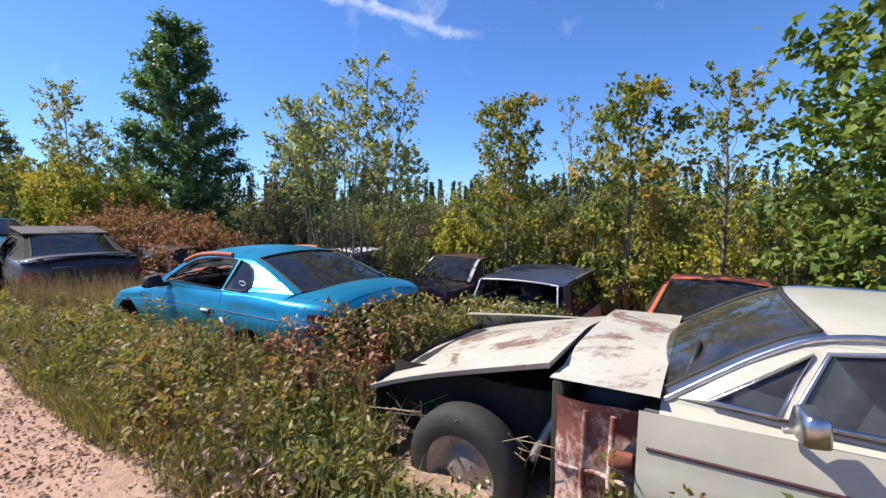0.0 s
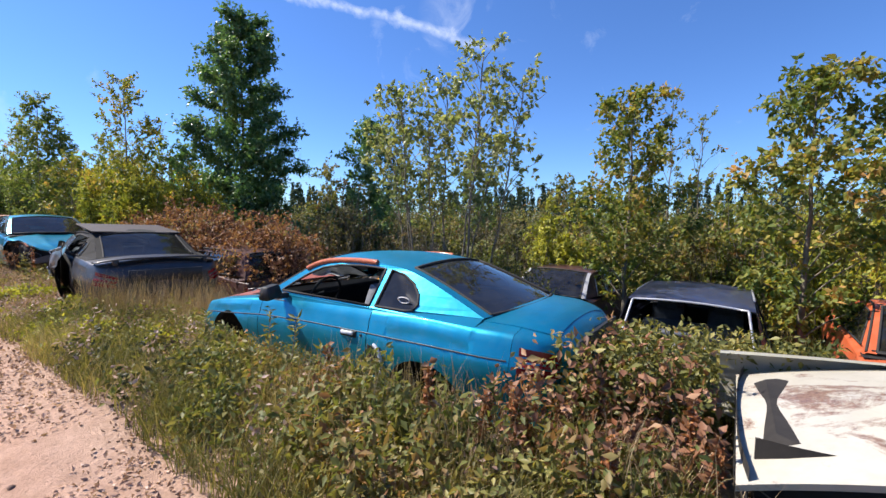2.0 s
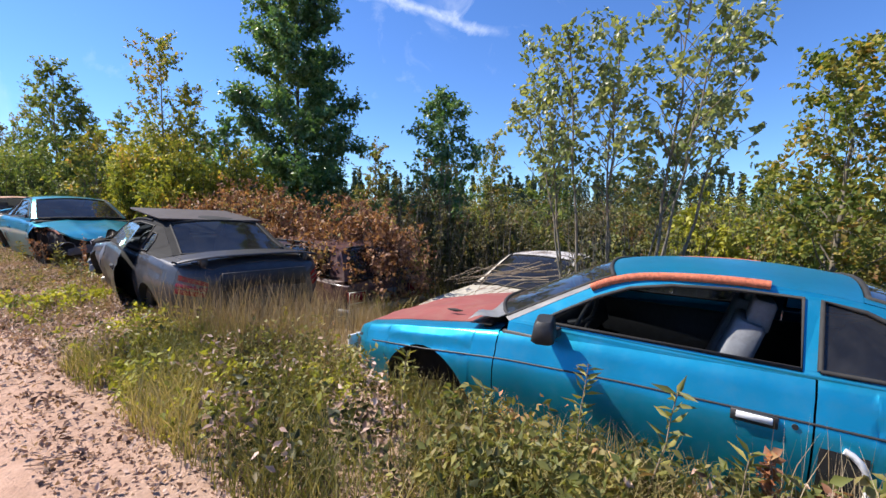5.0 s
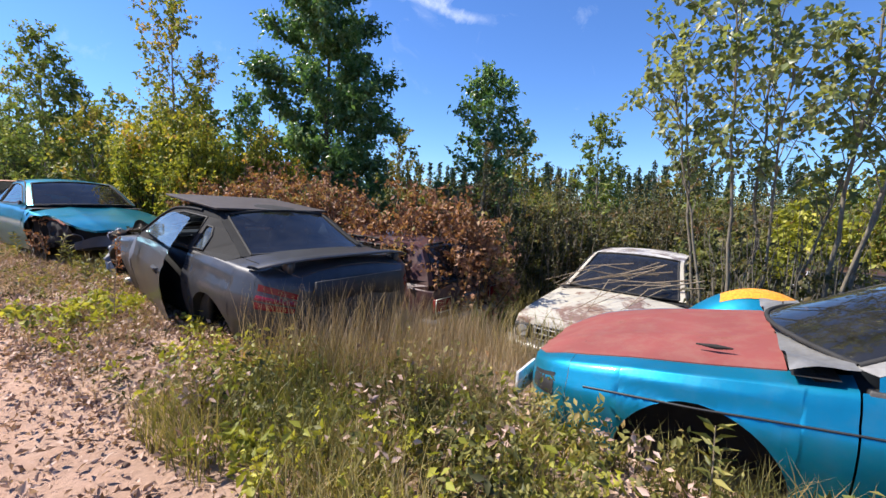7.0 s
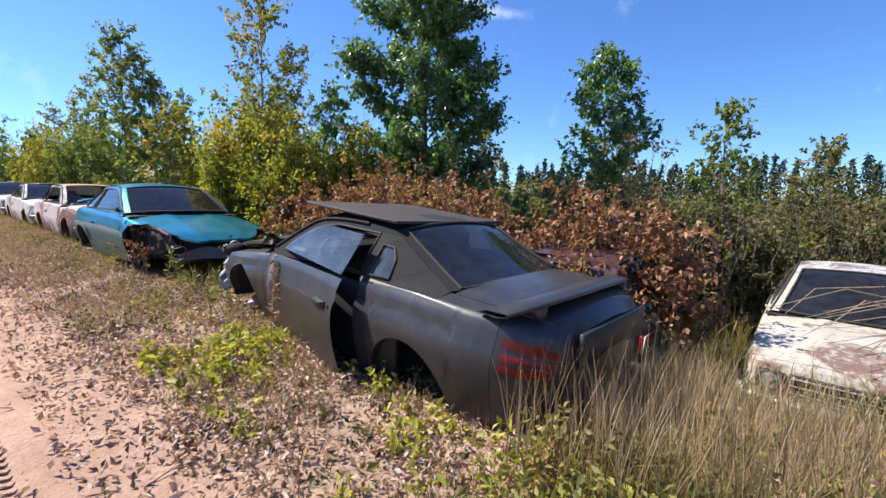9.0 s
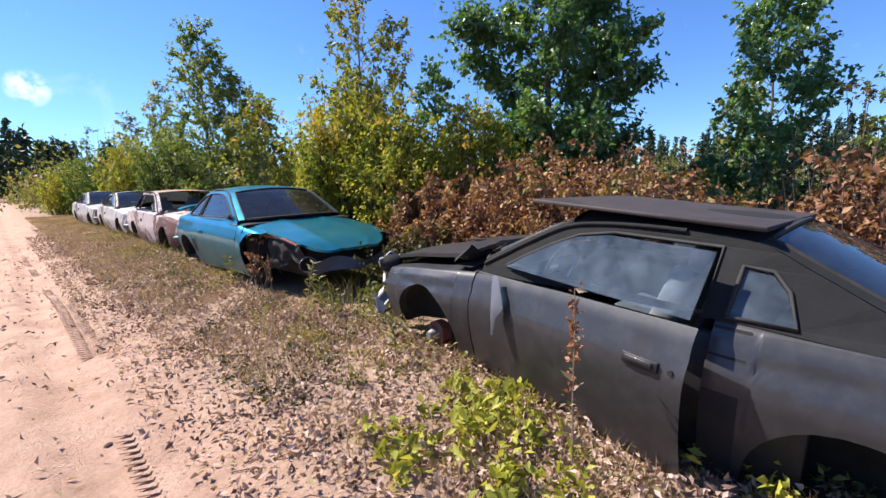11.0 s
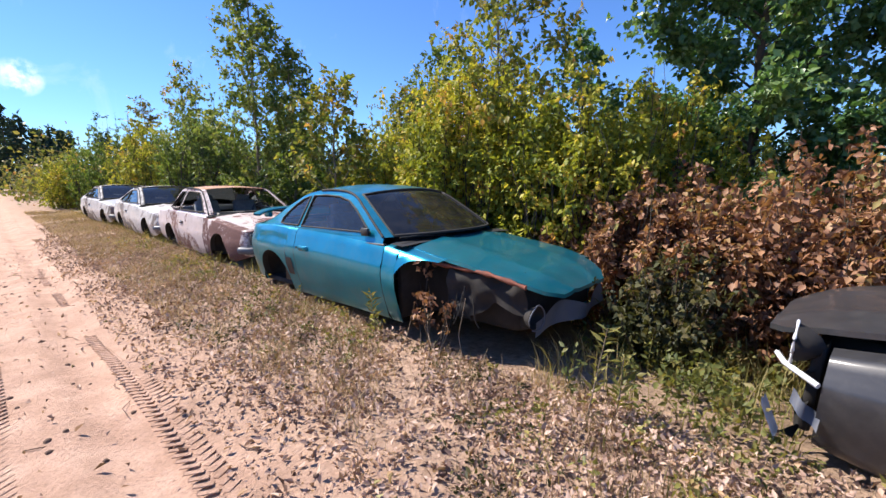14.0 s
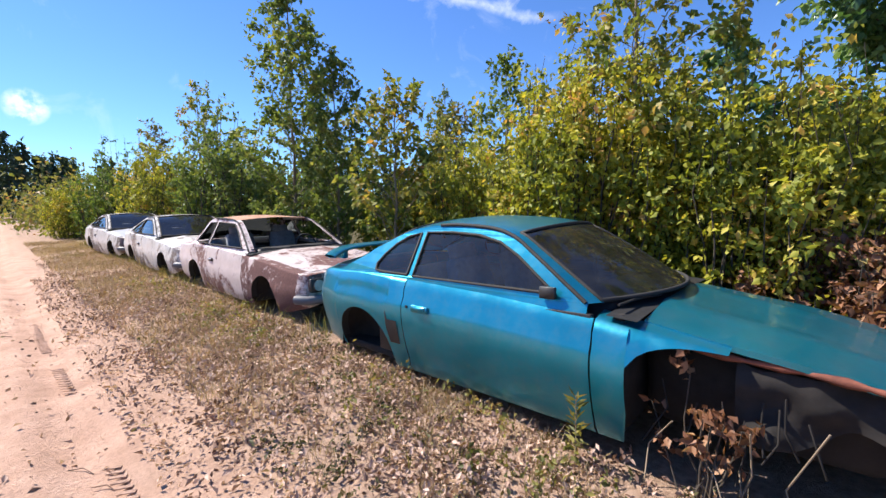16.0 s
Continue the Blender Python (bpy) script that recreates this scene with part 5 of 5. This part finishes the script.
for k, (x, y, rx, ry, h, mt, n) in enumerate(((5.6, 5.7, .75, .8, 1.9, "brush", 1500), (7.2, 9.8, 1.0, 1.0, 2.9, "brush", 9000), (8.0, 8.4, 1.0, 1.0, 2.3, "brush", 7000), (6.6, 4.9, .7, .7, 1.7, "scrub", 2500), (9.8, 7.2, 1.3, 1.3, 2.4, "brush", 8000))):
    bush("dry_brush", "dense brownish brush of thin upright stems", x, y, rx, ry, h, M[mt], .06, n, 90, 400 + k, .15, "bark", dome=.45, fuzz=.12, group="scrub")
for k, (x, y, rx, ry, h) in enumerate(((10.6, 1.4, 1.2, 1.0, 3.2), (9.9, -1.4, 1.0, 1.0, 3.0), (10.8, 3.9, 1.0, .9, 2.8))):
    bush("thicket_bush", "leggy yellow-brown thicket behind the scrapped cars", x, y, rx, ry, h, M["birch"], .08, 7000, 70, 420 + k, .1, "bark", dome=.3, fuzz=.17, group="scrub")
bush("green_bush", "rounded bright green bush among the dull scrub", 8.55, 4.9, .75, .75, 2.4, M["lime"], .085, 6500, 60, 410, .08, dome=.5, fuzz=.13)
# ---- right-hand thicket ----
tree("alder_tree", "yellow-green alder sapling in the thicket", 7.7, 3.35, 4.1, .9, M["birch"], .08, 5000, .08, 40, 31, .45, fuzz=.12, rise=.9)
tree("alder_tree", "yellow-green alder sapling in the thicket", 7.1, 1.08, 3.9, .9, M["birch"], .08, 5000, .08, 40, 32, .45, fuzz=.12, rise=.9)
tree("alder_tree", "thin leggy alder sapling", 8.8, -.2, 4.3, .8, M["birch"], .08, 1600, .3, 30, 33, .4, fuzz=.12, rise=.9)
tree("poplar_tree", "tall bright green poplar beside the cream car", 5.7, -1.75, 5.4, 1.25, M["green"], .10, 11000, .08, 56, 34, .35, fuzz=.13)
tree("poplar_tree", "tall bright green poplar beside the cream car", 8.0, -3.8, 6.2, 1.5, M["green"], .10, 7000, .08, 56, 35, .35, fuzz=.13)
bush("alder_bush", "yellow-green alder bush behind the cream car", 4.6, -2.0, .8, .8, 1.9, M["green"], .08, 4000, 40, 36)
# ---- bushes behind the first row ----
bush("red_leaved_bush", "dry red-brown leaved bush behind the grey car", 4.9, 12.6, 1.15, 2.3, 2.0, M["redleaf"], .064, 46000, 240, 41, .02, dome=.35, fuzz=.16)
bush("red_leaved_bush", "dry red-brown leaved bush beside the grey car", 5.0, 9.6, 1.0, 1.5, 1.75, M["redleaf"], .064, 22000, 120, 42, .04, dome=.4, fuzz=.16)
bush("alder_bush", "tall yellow-green alder bush behind the teal car", 5.0, 16.9, 1.1, 1.5, 3.5, M["alder"], .066, 50000, 190, 43, .04, dome=.3, fuzz=.17)
bush("alder_bush", "yellow-green alder bush behind the teal car", 5.6, 19.2, 1.3, 1.5, 2.8, M["alder"], .066, 24000, 110, 44, .05, dome=.3, fuzz=.17)
bush("alder_bush", "tall yellow-green alder bush behind the teal car", 4.85, 15.2, .8, 1.0, 2.9, M["alder"], .066, 24000, 110, 46, .04, dome=.3, fuzz=.17)
bush("alder_bush", "yellow-green alder bush between the poplar and the teal car", 5.8, 14.5, .75, .9, 3.3, M["alder"], .066, 17000, 90, 47, .06, dome=.35, fuzz=.17)
bush("brown_bush", "low brown-leaved bush against the teal car", 4.5, 14.3, .75, 1.2, 1.7, M["redleaf"], .07, 14000, 110, 45, .03, dome=.4)
# twiggy brush whose dark leaves also paint the shaded void between the cars
bush("dry_brush", "dark twiggy brush between the grey and teal cars", 3.75, 13.75, .75, .35, .95, M["brush"], .06, 3600, 60, 415, .05, dome=.35, group="scrub")
for k, (x, y, rx, ry, h) in enumerate(((6.0, 20.8, 1.3, 1.3, 2.6), (6.3, 25.6, 1.5, 1.5, 3.4), (5.2, 28.6, 1.4, 1.6, 3.9), (4.4, 33.5, 1.3, 2, 3.9), (4.6, 27.0, 1.2, 1.6, 4.3), (4.0, 37, 1.6, 2, 4.2), (2.9, 40.5, 1.3, 1.8, 2.6))):
    bush("alder_bush", "yellow-green alder bush behind the row of cars", x, y, rx, ry, h, M[("alder", "aspen", "green")[k % 3]], .09, 14000, 90, 50 + k, .05, dome=.4, fuzz=.18)
for k, (x, y, rx, ry, h, mt) in enumerate(((11.5, 6.6, 1.3, 1.3, 2.3, "scrub"), (10.6, 5.0, .9, .9, 1.9, "scrub"), (7.7, 6.2, .8, .8, 1.5, "scrub"), (8.8, 8.2, 1.1, 1.1, 1.8, "scrub"), (10.0, 2.8, 1.4, 1.4, 2.5, "scrub"), (7.6, 12.0, 1.2, 1.2, 1.9, "poplar"),
                                                (9.5, 12.5, 1.6, 1.6, 2.4, "scrub"), (11.5, 10, 1.5, 1.5, 2.2, "scrub"), (10.2, .2, 1.4, 1.4, 2.4, "alder"), (12.5, -1.5, 2, 2, 3.2, "alder"), (8.3, 16, 1.5, 1.5, 2.6, "aspen"), (9, 20, 2, 2, 2.6, "scrub"), (14, 4, 1.6, 1.6, 2.4, "scrub"))):
    bush("scrub_bush", "mixed green and brown scrub bush on lower ground", x, y, rx, ry, h, M[mt], .085, 8500, 70, 70 + k, .05, dome=.4, fuzz=.13, group="scrub")
for k, (x, y, h) in enumerate(((12, 9, 4.2), (14, 12, 4.5), (11, 15, 4.0), (13.5, 27, 6.3), (10, 24, 4.6), (8.4, 22, 4.0), (7.5, 27, 5.2), (5.6, 32, 5.9), (5.2, 36, 5.0), (7, 19.5, 4.3), (4.5, 19.9, 3.2), (15, 7, 3.6))):
    tree("birch_tree", "young birch among far scrub", x, y, h, .9, M[("aspen", "birch", "scrub")[k % 3]], .10, 2200, .15, 34, 90 + k, .6, fuzz=.14, rise=.9)


def scrub_field(name, label, n, xr, yr, hr, mat, leaf, per, seed):
    """Far brush: clumps of leaves that nobody could count."""
    rng = np.random.default_rng(seed)
    out = []
    for _ in range(n):
        x, y = rng.uniform(*xr), rng.uniform(*yr)
        h = rng.uniform(*hr)
        c = rng.normal(size=(per, 3)) * np.array([h * .30, h * .30, h * .26])
        c[:, 2] = np.abs(c[:, 2] + h * .4)
        out.append(c + np.array([x, y, on_ground(x, y)]))
    me = leaf_mesh(name, np.concatenate(out), leaf, rng)
    return tagged(part(name, me, mat), label, "scrub", kind="stuff")


scrub_field("far_scrub", "low dull olive and brown scrub in the distance", 260, (13, 34), (-14, 46), (1.5, 3.0), M["brush"], .15, 200, 5)
scrub_field("far_scrub", "dull green far scrub and saplings", 240, (34, 75), (-40, 80), (2.0, 4.2), M["scrub"], .30, 150, 6)
scrub_field("far_scrub", "scrub along the far end of the track", 70, (2, 12), (42, 75), (2, 4.5), M["scrub"], .25, 150, 7)
scrub_field("roadside_scrub", "scrub on the other side of the track", 150, (-30, -5), (-20, 60), (1.5, 4.0), M["scrub"], .25, 130, 8)


def conifers(name, label, n, ring, arc, seed, hr):
    rng = np.random.default_rng(seed)
    pts, wood = [], Acc()
    for _ in range(n):
        a, d = radians(rng.uniform(*arc)), rng.uniform(*ring)
        x, y = math.sin(a) * d, math.cos(a) * d + 8
        h = rng.uniform(*hr)
        z = on_ground(x, y)
        m_ = 260
        f = rng.uniform(0.05, 1, m_) ** .8
        q = rng.uniform(0, 2 * math.pi, m_)
        rr = (1 - f) * h * .17 + .1
        pts.append(np.stack([x + np.cos(q) * rr * .7, y + np.sin(q) * rr * .7, z + f * h], 1))
        wood.tube([(x, y, z), (x, y, z + h)], [h * .012, .03], 4, False)
    me = leaf_mesh(name, np.concatenate(pts), .75, rng, .45, .6)
    tagged(part(name, me, M["conifer"]), label, "forest", kind="stuff")
    tagged(part("conifer_trunks", wood, M["bark_dark"]), "dark distant spruce trunks", "forest", kind="stuff")


conifers("spruce_forest", "dark distant spruce forest on the skyline", 360, (105, 160), (-8, 125), 11, (8, 12))
conifers("spruce_forest", "dark spruce forest at the far end of the track", 260, (75, 120), (-40, 6), 12, (7.5, 10.5))
conifers("spruce_forest", "dark distant spruce forest across the track", 160, (105, 150), (-190, -40), 13, (9, 15))

# ---- grass, litter and weeds ----
rng = np.random.default_rng(77)


# floors of the standing cars, and the bare patch by the cream car's wheel
CLEAR = ((1.95, 3.5, -2.6, 1.9), (1.60, 2.2, .35, 1.55), (2.30, 3.9, 2.7, 6.9), (2.25, 3.9, 14.3, 18.6), (2.4, 4.0, 19.3, 23.7), (5.2, 9.9, 1.3, 3.2), (4.6, 9.0, 6.5, 8.1))


def scatter(n, x0, x1, y0, y1, patchy=0.0, scale=1.3, seed=0):
    x, y = rng.uniform(x0, x1, n), rng.uniform(y0, y1, n)
    for a, b, c, d in CLEAR:
        keep = ~((x > a) & (x < b) & (y > c) & (y < d))
        x, y = x[keep], y[keep]
    if patchy:
        v = np.sin(x * 2.1 * scale + seed) * np.sin(y * 1.7 * scale + 1.3 * seed) + .6 * np.sin(x * 4.7 * scale - y * 3.9 * scale + seed)
        keep = v + rng.uniform(-1, 1, len(x)) * .8 > patchy * 2 - 1
        x, y = x[keep], y[keep]
    return np.stack([x, y, height(x, y)], 1)


def stuff(name, me, mat, label, cat):
    return tagged(part(name, me, M[mat]), label, cat, kind="stuff")


p = scatter(44000, .95, 2.3, -2.5, 8.6, .42)
stuff("verge_grass", blade_mesh("verge_grass", p, rng.uniform(.10, .36, len(p)), rng, .006, .8), "grass", "thick green and straw-coloured verge grass", "grass")
p = scatter(5000, 1.4, 2.3, 9.0, 36, .55)
q = np.concatenate([scatter(13000, 1.0, 2.5, 8.6, 17, .55, 1.6, 3), scatter(30000, .95, 2.5, 16.5, 38, .2, .8, 3)])
stuff("dry_verge_grass", blade_mesh("dry_verge_grass", q, rng.uniform(.04, .17, len(q)), rng, .006, .9), "drygrass", "short brown dry grass on the verge", "grass")
stuff("verge_grass", blade_mesh("verge_grass", p, rng.uniform(.04, .14, len(p)), rng, .007, .8), "grass", "short dry straw-coloured verge grass", "grass")
p = np.concatenate([scatter(7500, 2.0, 3.8, 7.1, 9.2, .45), scatter(2200, 3.8, 4.7, 8.2, 9.4, .3)])
stuff("tall_dry_grass", blade_mesh("tall_dry_grass", p, rng.uniform(.12, .42, len(p)), rng, .005, .6), "drygrass", "tall dry grass between the cars", "grass")
p = scatter(30000, 3.9, 10, -3, 20, .3)
stuff("rough_grass", blade_mesh("rough_grass", p, rng.uniform(.2, .55, len(p)), rng, .012, .6), "grass", "rough grass on the lower ground", "grass")
p = np.concatenate([scatter(30000, .8, 2.5, 8.5, 30, .52, 2.0, 4), scatter(24000, 1.15, 2.4, 8.5, 26, .55), scatter(5000, .5, 1.0, 7, 26), scatter(900, -.8, .6, 6, 24)])
p[:, 2] += rng.uniform(.004, .045, len(p))
stuff("leaf_litter", leaf_mesh("leaf_litter", p, .036, rng, .5, 0, .35, .6), "litter", "brown fallen leaves on the sandy verge", "leaves")
p = scatter(9000, .5, 1.4, -2, 8, .3)
p[:, 2] += .008
stuff("leaf_litter", leaf_mesh("leaf_litter", p, .03, rng, .6, 0, .3), "litter", "fallen leaves along the edge of the track", "leaves")


def weeds(name, label, n, x0, x1, y0, y1, hr, mat, leaf, per, patchy, seed):
    b = scatter(n, x0, x1, y0, y1, patchy, 1.0, seed)
    h = rng.uniform(*hr, len(b))
    f = rng.uniform(.1, 1, (len(b), per))
    c = b[:, None, :] + rng.normal(size=(len(b), per, 3)) * np.array([.035, .035, .0])
    c[:, :, 2] += f * h[:, None]
    stuff(name, leaf_mesh(name, c.reshape(-1, 3), leaf, rng, .5, .2), mat, label, "weeds")


weeds("broadleaf_weeds", "knee-high broad-leaved weeds in the verge", 1000, 1.2, 2.15, -2.5, 5.6, (.12, .36), "weed", .042, 28, .5, 1)
weeds("broadleaf_weeds", "low weeds by the nose of the blue coupe", 240, 1.2, 2.3, 5.6, 9.0, (.08, .26), "weed", .042, 22, .5, 11)
weeds("broadleaf_weeds", "rambling weeds between the cars", 1500, 2.4, 4.6, 1.2, 3.2, (.3, .8), "weed", .055, 30, .3, 2)
weeds("clumped_weeds", "dusty olive weeds in dense clumps", 620, 1.1, 2.2, -1.5, 5.8, (.22, .50), "scrub", .055, 30, .6, 14)
weeds("clumped_weeds", "dark leafy weeds in low clumps", 700, 1.0, 2.25, -1.5, 8.6, (.10, .30), "brush", .048, 22, .55, 15)
weeds("withered_clumps", "straw-brown withered weeds among the grass", 420, 1.0, 2.2, -1.5, 8.6, (.10, .36), "litter", .042, 22, .6, 16)
weeds("brown_weeds", "brown withered weeds between the cars", 200, 1.9, 3.6, 1.5, 3.0, (.3, .8), "redleaf", .055, 30, .4, 3)
weeds("tall_weeds", "tall rambling weeds in front of the wagon", 260, 3.5, 4.38, 1.3, 3.1, (.25, .62), "weed", .05, 30, .3, 12)
weeds("low_weeds", "low green weeds along the first row", 420, 1.5, 2.4, 9.5, 24, (.05, .2), "weed", .04, 16, .55, 4)
weeds("lime_weeds", "bright lime-green creeping weeds by the grey car", 210, 1.05, 2.1, 9.8, 11.5, (.05, .22), "lime", .06, 16, .5, 5)
weeds("lime_weeds", "bright green weeds at the edge of the grass", 120, 1.0, 1.9, 6.4, 9.6, (.06, .22), "lime", .055, 18, .45, 6)
weeds("olive_weeds", "dull olive broad-leaved weeds in the verge", 1300, 1.0, 2.4, -2.5, 5.5, (.08, .34), "scrub", .048, 24, .45, 7)
weeds("withered_clumps", "small pinkish brown withered plants on the verge", 1500, .9, 2.35, 8.8, 22, (.03, .12), "litter", .034, 14, .5, 17)
weeds("withered_clumps", "small dark withered plants on the verge", 700, .95, 2.35, 8.8, 20, (.02, .10), "brush", .034, 14, .55, 18)
weeds("litter_weeds", "small withered plants on the verge", 1100, .9, 2.3, 8.8, 24, (.03, .12), "litter", .04, 12, .45, 8)
q = scatter(1700, 1.7, 3.2, 7.4, 8.9)
stuff("pale_stalks", blade_mesh("pale_stalks", q, rng.uniform(.3, .68, len(q)), rng, .005, .35), "drygrass", "tall pale dry stalks by the grey car", "grass")
q = scatter(700, 1.7, 2.3, 1.0, 4.4)
stuff("pale_stalks", blade_mesh("pale_stalks", q, rng.uniform(.3, .6, len(q)), rng, .0055, .35), "drygrass", "tall pale dry stalks by the blue coupe", "grass")


weeds("broadleaf_weeds", "dull green broad-leaved weeds behind the grey car", 330, 1.25, 2.7, 6.2, 8.8, (.12, .34), "weed", .042, 26, .45, 21)
weeds("lime_weeds", "lime-green weeds among the grass behind the grey car", 120, 1.1, 2.6, 6.6, 8.9, (.10, .30), "lime", .05, 18, .5, 22)
p = scatter(1500, 2.3, 4.4, 12.8, 14.6, .3)
stuff("rough_grass", blade_mesh("rough_grass", p, rng.uniform(.1, .4, len(p)), rng, .008, .7), "grass", "rough grass between the grey and teal cars", "grass")
# few weeds, in duller scrub leaves to imitate the shadow between these cars
weeds("broadleaf_weeds", "green weeds between the grey and teal cars", 130, 2.3, 4.2, 12.9, 14.3, (.1, .4), "scrub", .05, 24, .3, 9)
p = scatter(14000, 2.3, 4.6, 18.4, 36, .3)
stuff("rough_grass", blade_mesh("rough_grass", p, rng.uniform(.1, .35, len(p)), rng, .008, .7), "grass", "rough grass round the far cars", "grass")
p = scatter(14000, 1.9, 3.9, -2, 2.6, .2)
stuff("rough_grass", blade_mesh("rough_grass", p, rng.uniform(.15, .45, len(p)), rng, .008, .7), "grass", "rough grass round the cream car", "grass")


def leafy_plant(name, label, x, y, h, mat, seed, n=34, leaf=.085, width=.26, head=None):
    """A single upright weed with lance-shaped leaves on one stem."""
    r = np.random.default_rng(seed)
    root = thing(name, pose(x, y, on_ground(x, y) - .01), label, "plant", "verge plants")
    st = bent((0, 0, 0), (r.normal() * .06, r.normal() * .06, h), r, 6, 0, .03)
    part("stem", Acc().tube(st, np.linspace(.005, .002, 6), 5), M["twig"], root)
    f = np.linspace(.2, 1.0, n)
    az = np.arange(n) * 2.4
    pt = np.stack([np.interp(f, np.linspace(0, 1, 6), st[:, i]) for i in range(3)], 1)
    out = np.stack([np.cos(az), np.sin(az), .5 + 0 * az], 1) * 3
    tagged(part("foliage", leaf_mesh("foliage", pt, leaf, r, width, 0, .2, .25, out), M[mat], root), kind="stuff")
    if head:
        k = 90
        pp = np.array([0, 0, h * .72]) + st[-1] * np.array([1, 1, 0]) + r.normal(size=(k, 3)) * np.array([.012, .012, h * .12])
        tagged(part("seed_head", leaf_mesh("seed_head", pp, .028, r, .7, 0), M[head], root), kind="stuff")
    return root


for k, (x, y, h) in enumerate(((2.05, 5.05, .62), (2.0, 4.72, .60), (2.05, 4.4, .42), (1.95, 5.5, .42), (2.12, 15.7, .42), (2.05, 13.72, .55), (2.2, 13.6, .42), (1.9, 12.1, .35), (2.0, 6.1, .4), (1.85, 3.2, .4))):
    leafy_plant("goldenrod_plant", "upright green weed with lance-shaped leaves", x, y, h, "weed", 300 + k)
leafy_plant("mullein_stalk", "tall rusty brown seed stalk beside the grey car", 1.62, 10.62, .85, "drygrass", 320, 16, .06, .4, "rusthead")
for k, (x, y, h) in enumerate(((1.98, 4.25, .42), (2.0, 4.05, .34), (1.92, 3.24, .52), (2.0, 2.6, .5), (1.8, 2.2, .45), (2.3, 2.0, .6), (2.1, 1.9, .5), (2.0, 2.95, .4))):
    leafy_plant("withered_weed", "withered orange-brown weed beside the blue coupe", x, y, h, "redleaf", 330 + k, 40, .05, .7, "rusthead")

bush("withered_vine", "withered brown vine hanging over the torn fender", 2.22, 15.14, .07, .12, .76, M["redleaf"], .05, 170, 8, 360, .5, fuzz=.06, dome=.5)

# dead branches over the flaking white car
br = thing("dead_branches", pose(5.9, 7.0, 0), "thin dry branches lying over the white car", "branches")
for k in range(14):
    r_ = random.Random(500 + k)
    x0, y0 = r_.uniform(-.7, .5), r_.uniform(-.9, .1)
    part("branch", Acc().tube([(x0, y0, r_.uniform(.35, .6)), (x0 - r_.uniform(.1, .5), y0 + r_.uniform(.3, .6), r_.uniform(.35, .55)), (x0 - r_.uniform(.4, 1.0), y0 + r_.uniform(.6, 1.1), r_.uniform(.1, .35))], [.009, .006, .003], 5), M["twig"], br)

pebbles = Acc()
for k in range(420):
    r_ = random.Random(900 + k)
    x, y, q = r_.uniform(-1.6, 1.1), r_.uniform(1, 22), r_.uniform(.006, .022)
    z = on_ground(x, y)
    ring = [[(x + q * a * math.cos(e) * r_.uniform(.8, 1.2), y + q * a * math.sin(e), z + h * q) for e in np.linspace(0, 2 * math.pi, 7)[:-1]] for a, h in ((1, -.2), (.9, .4), (.3, .75))]
    pebbles.grid(ring, True)
    pebbles.fan(ring[-1])
tagged(part("sand_clods", pebbles, M["clod"]), "small clods and cones on the sandy track", "clods", kind="stuff")
sticks = Acc()
for k in range(150):
    r_ = random.Random(1900 + k)
    x, y, a, ln = r_.uniform(-1.2, 2.0), r_.uniform(6, 22), r_.uniform(0, 6.3), r_.uniform(.05, .22)
    z = on_ground(x, y) + .006
    sticks.tube([(x, y, z), (x + ln * .5 * math.cos(a), y + ln * .5 * math.sin(a), z + .01), (x + ln * math.cos(a + .3), y + ln * math.sin(a + .3), z)], .003, 4)
tagged(part("fallen_twigs", sticks, M["clod"]), "thin dark twigs lying on the sand and litter", "twigs", kind="stuff")

# tyre tread pressed into the sand
for xt, y0, y1 in ((.40, 5.0, 22.0), (-.30, 8.0, 24.0), (-.62, 8.0, 26.0)):
    a = Acc()
    y = y0
    while y < y1:
        wx = xt + .04 * math.sin(y * .5)
        if math.sin(y * 1.1 + xt * 7) + .6 * math.sin(y * 2.7) > -.5:
            for s_ in (-1, 1):
                rot_ = Matrix.Rotation(s_ * .55, 3, "Z")
                a.box((wx + s_ * .045, y + .03 * (s_ > 0), on_ground(wx, y) + .002), (.085, .026, .006), rot_)
        y += .062
    tagged(part("tyre_tread", a, M["ground"]), "chevron tyre tread marks in the sand", "tyre track", kind="stuff")
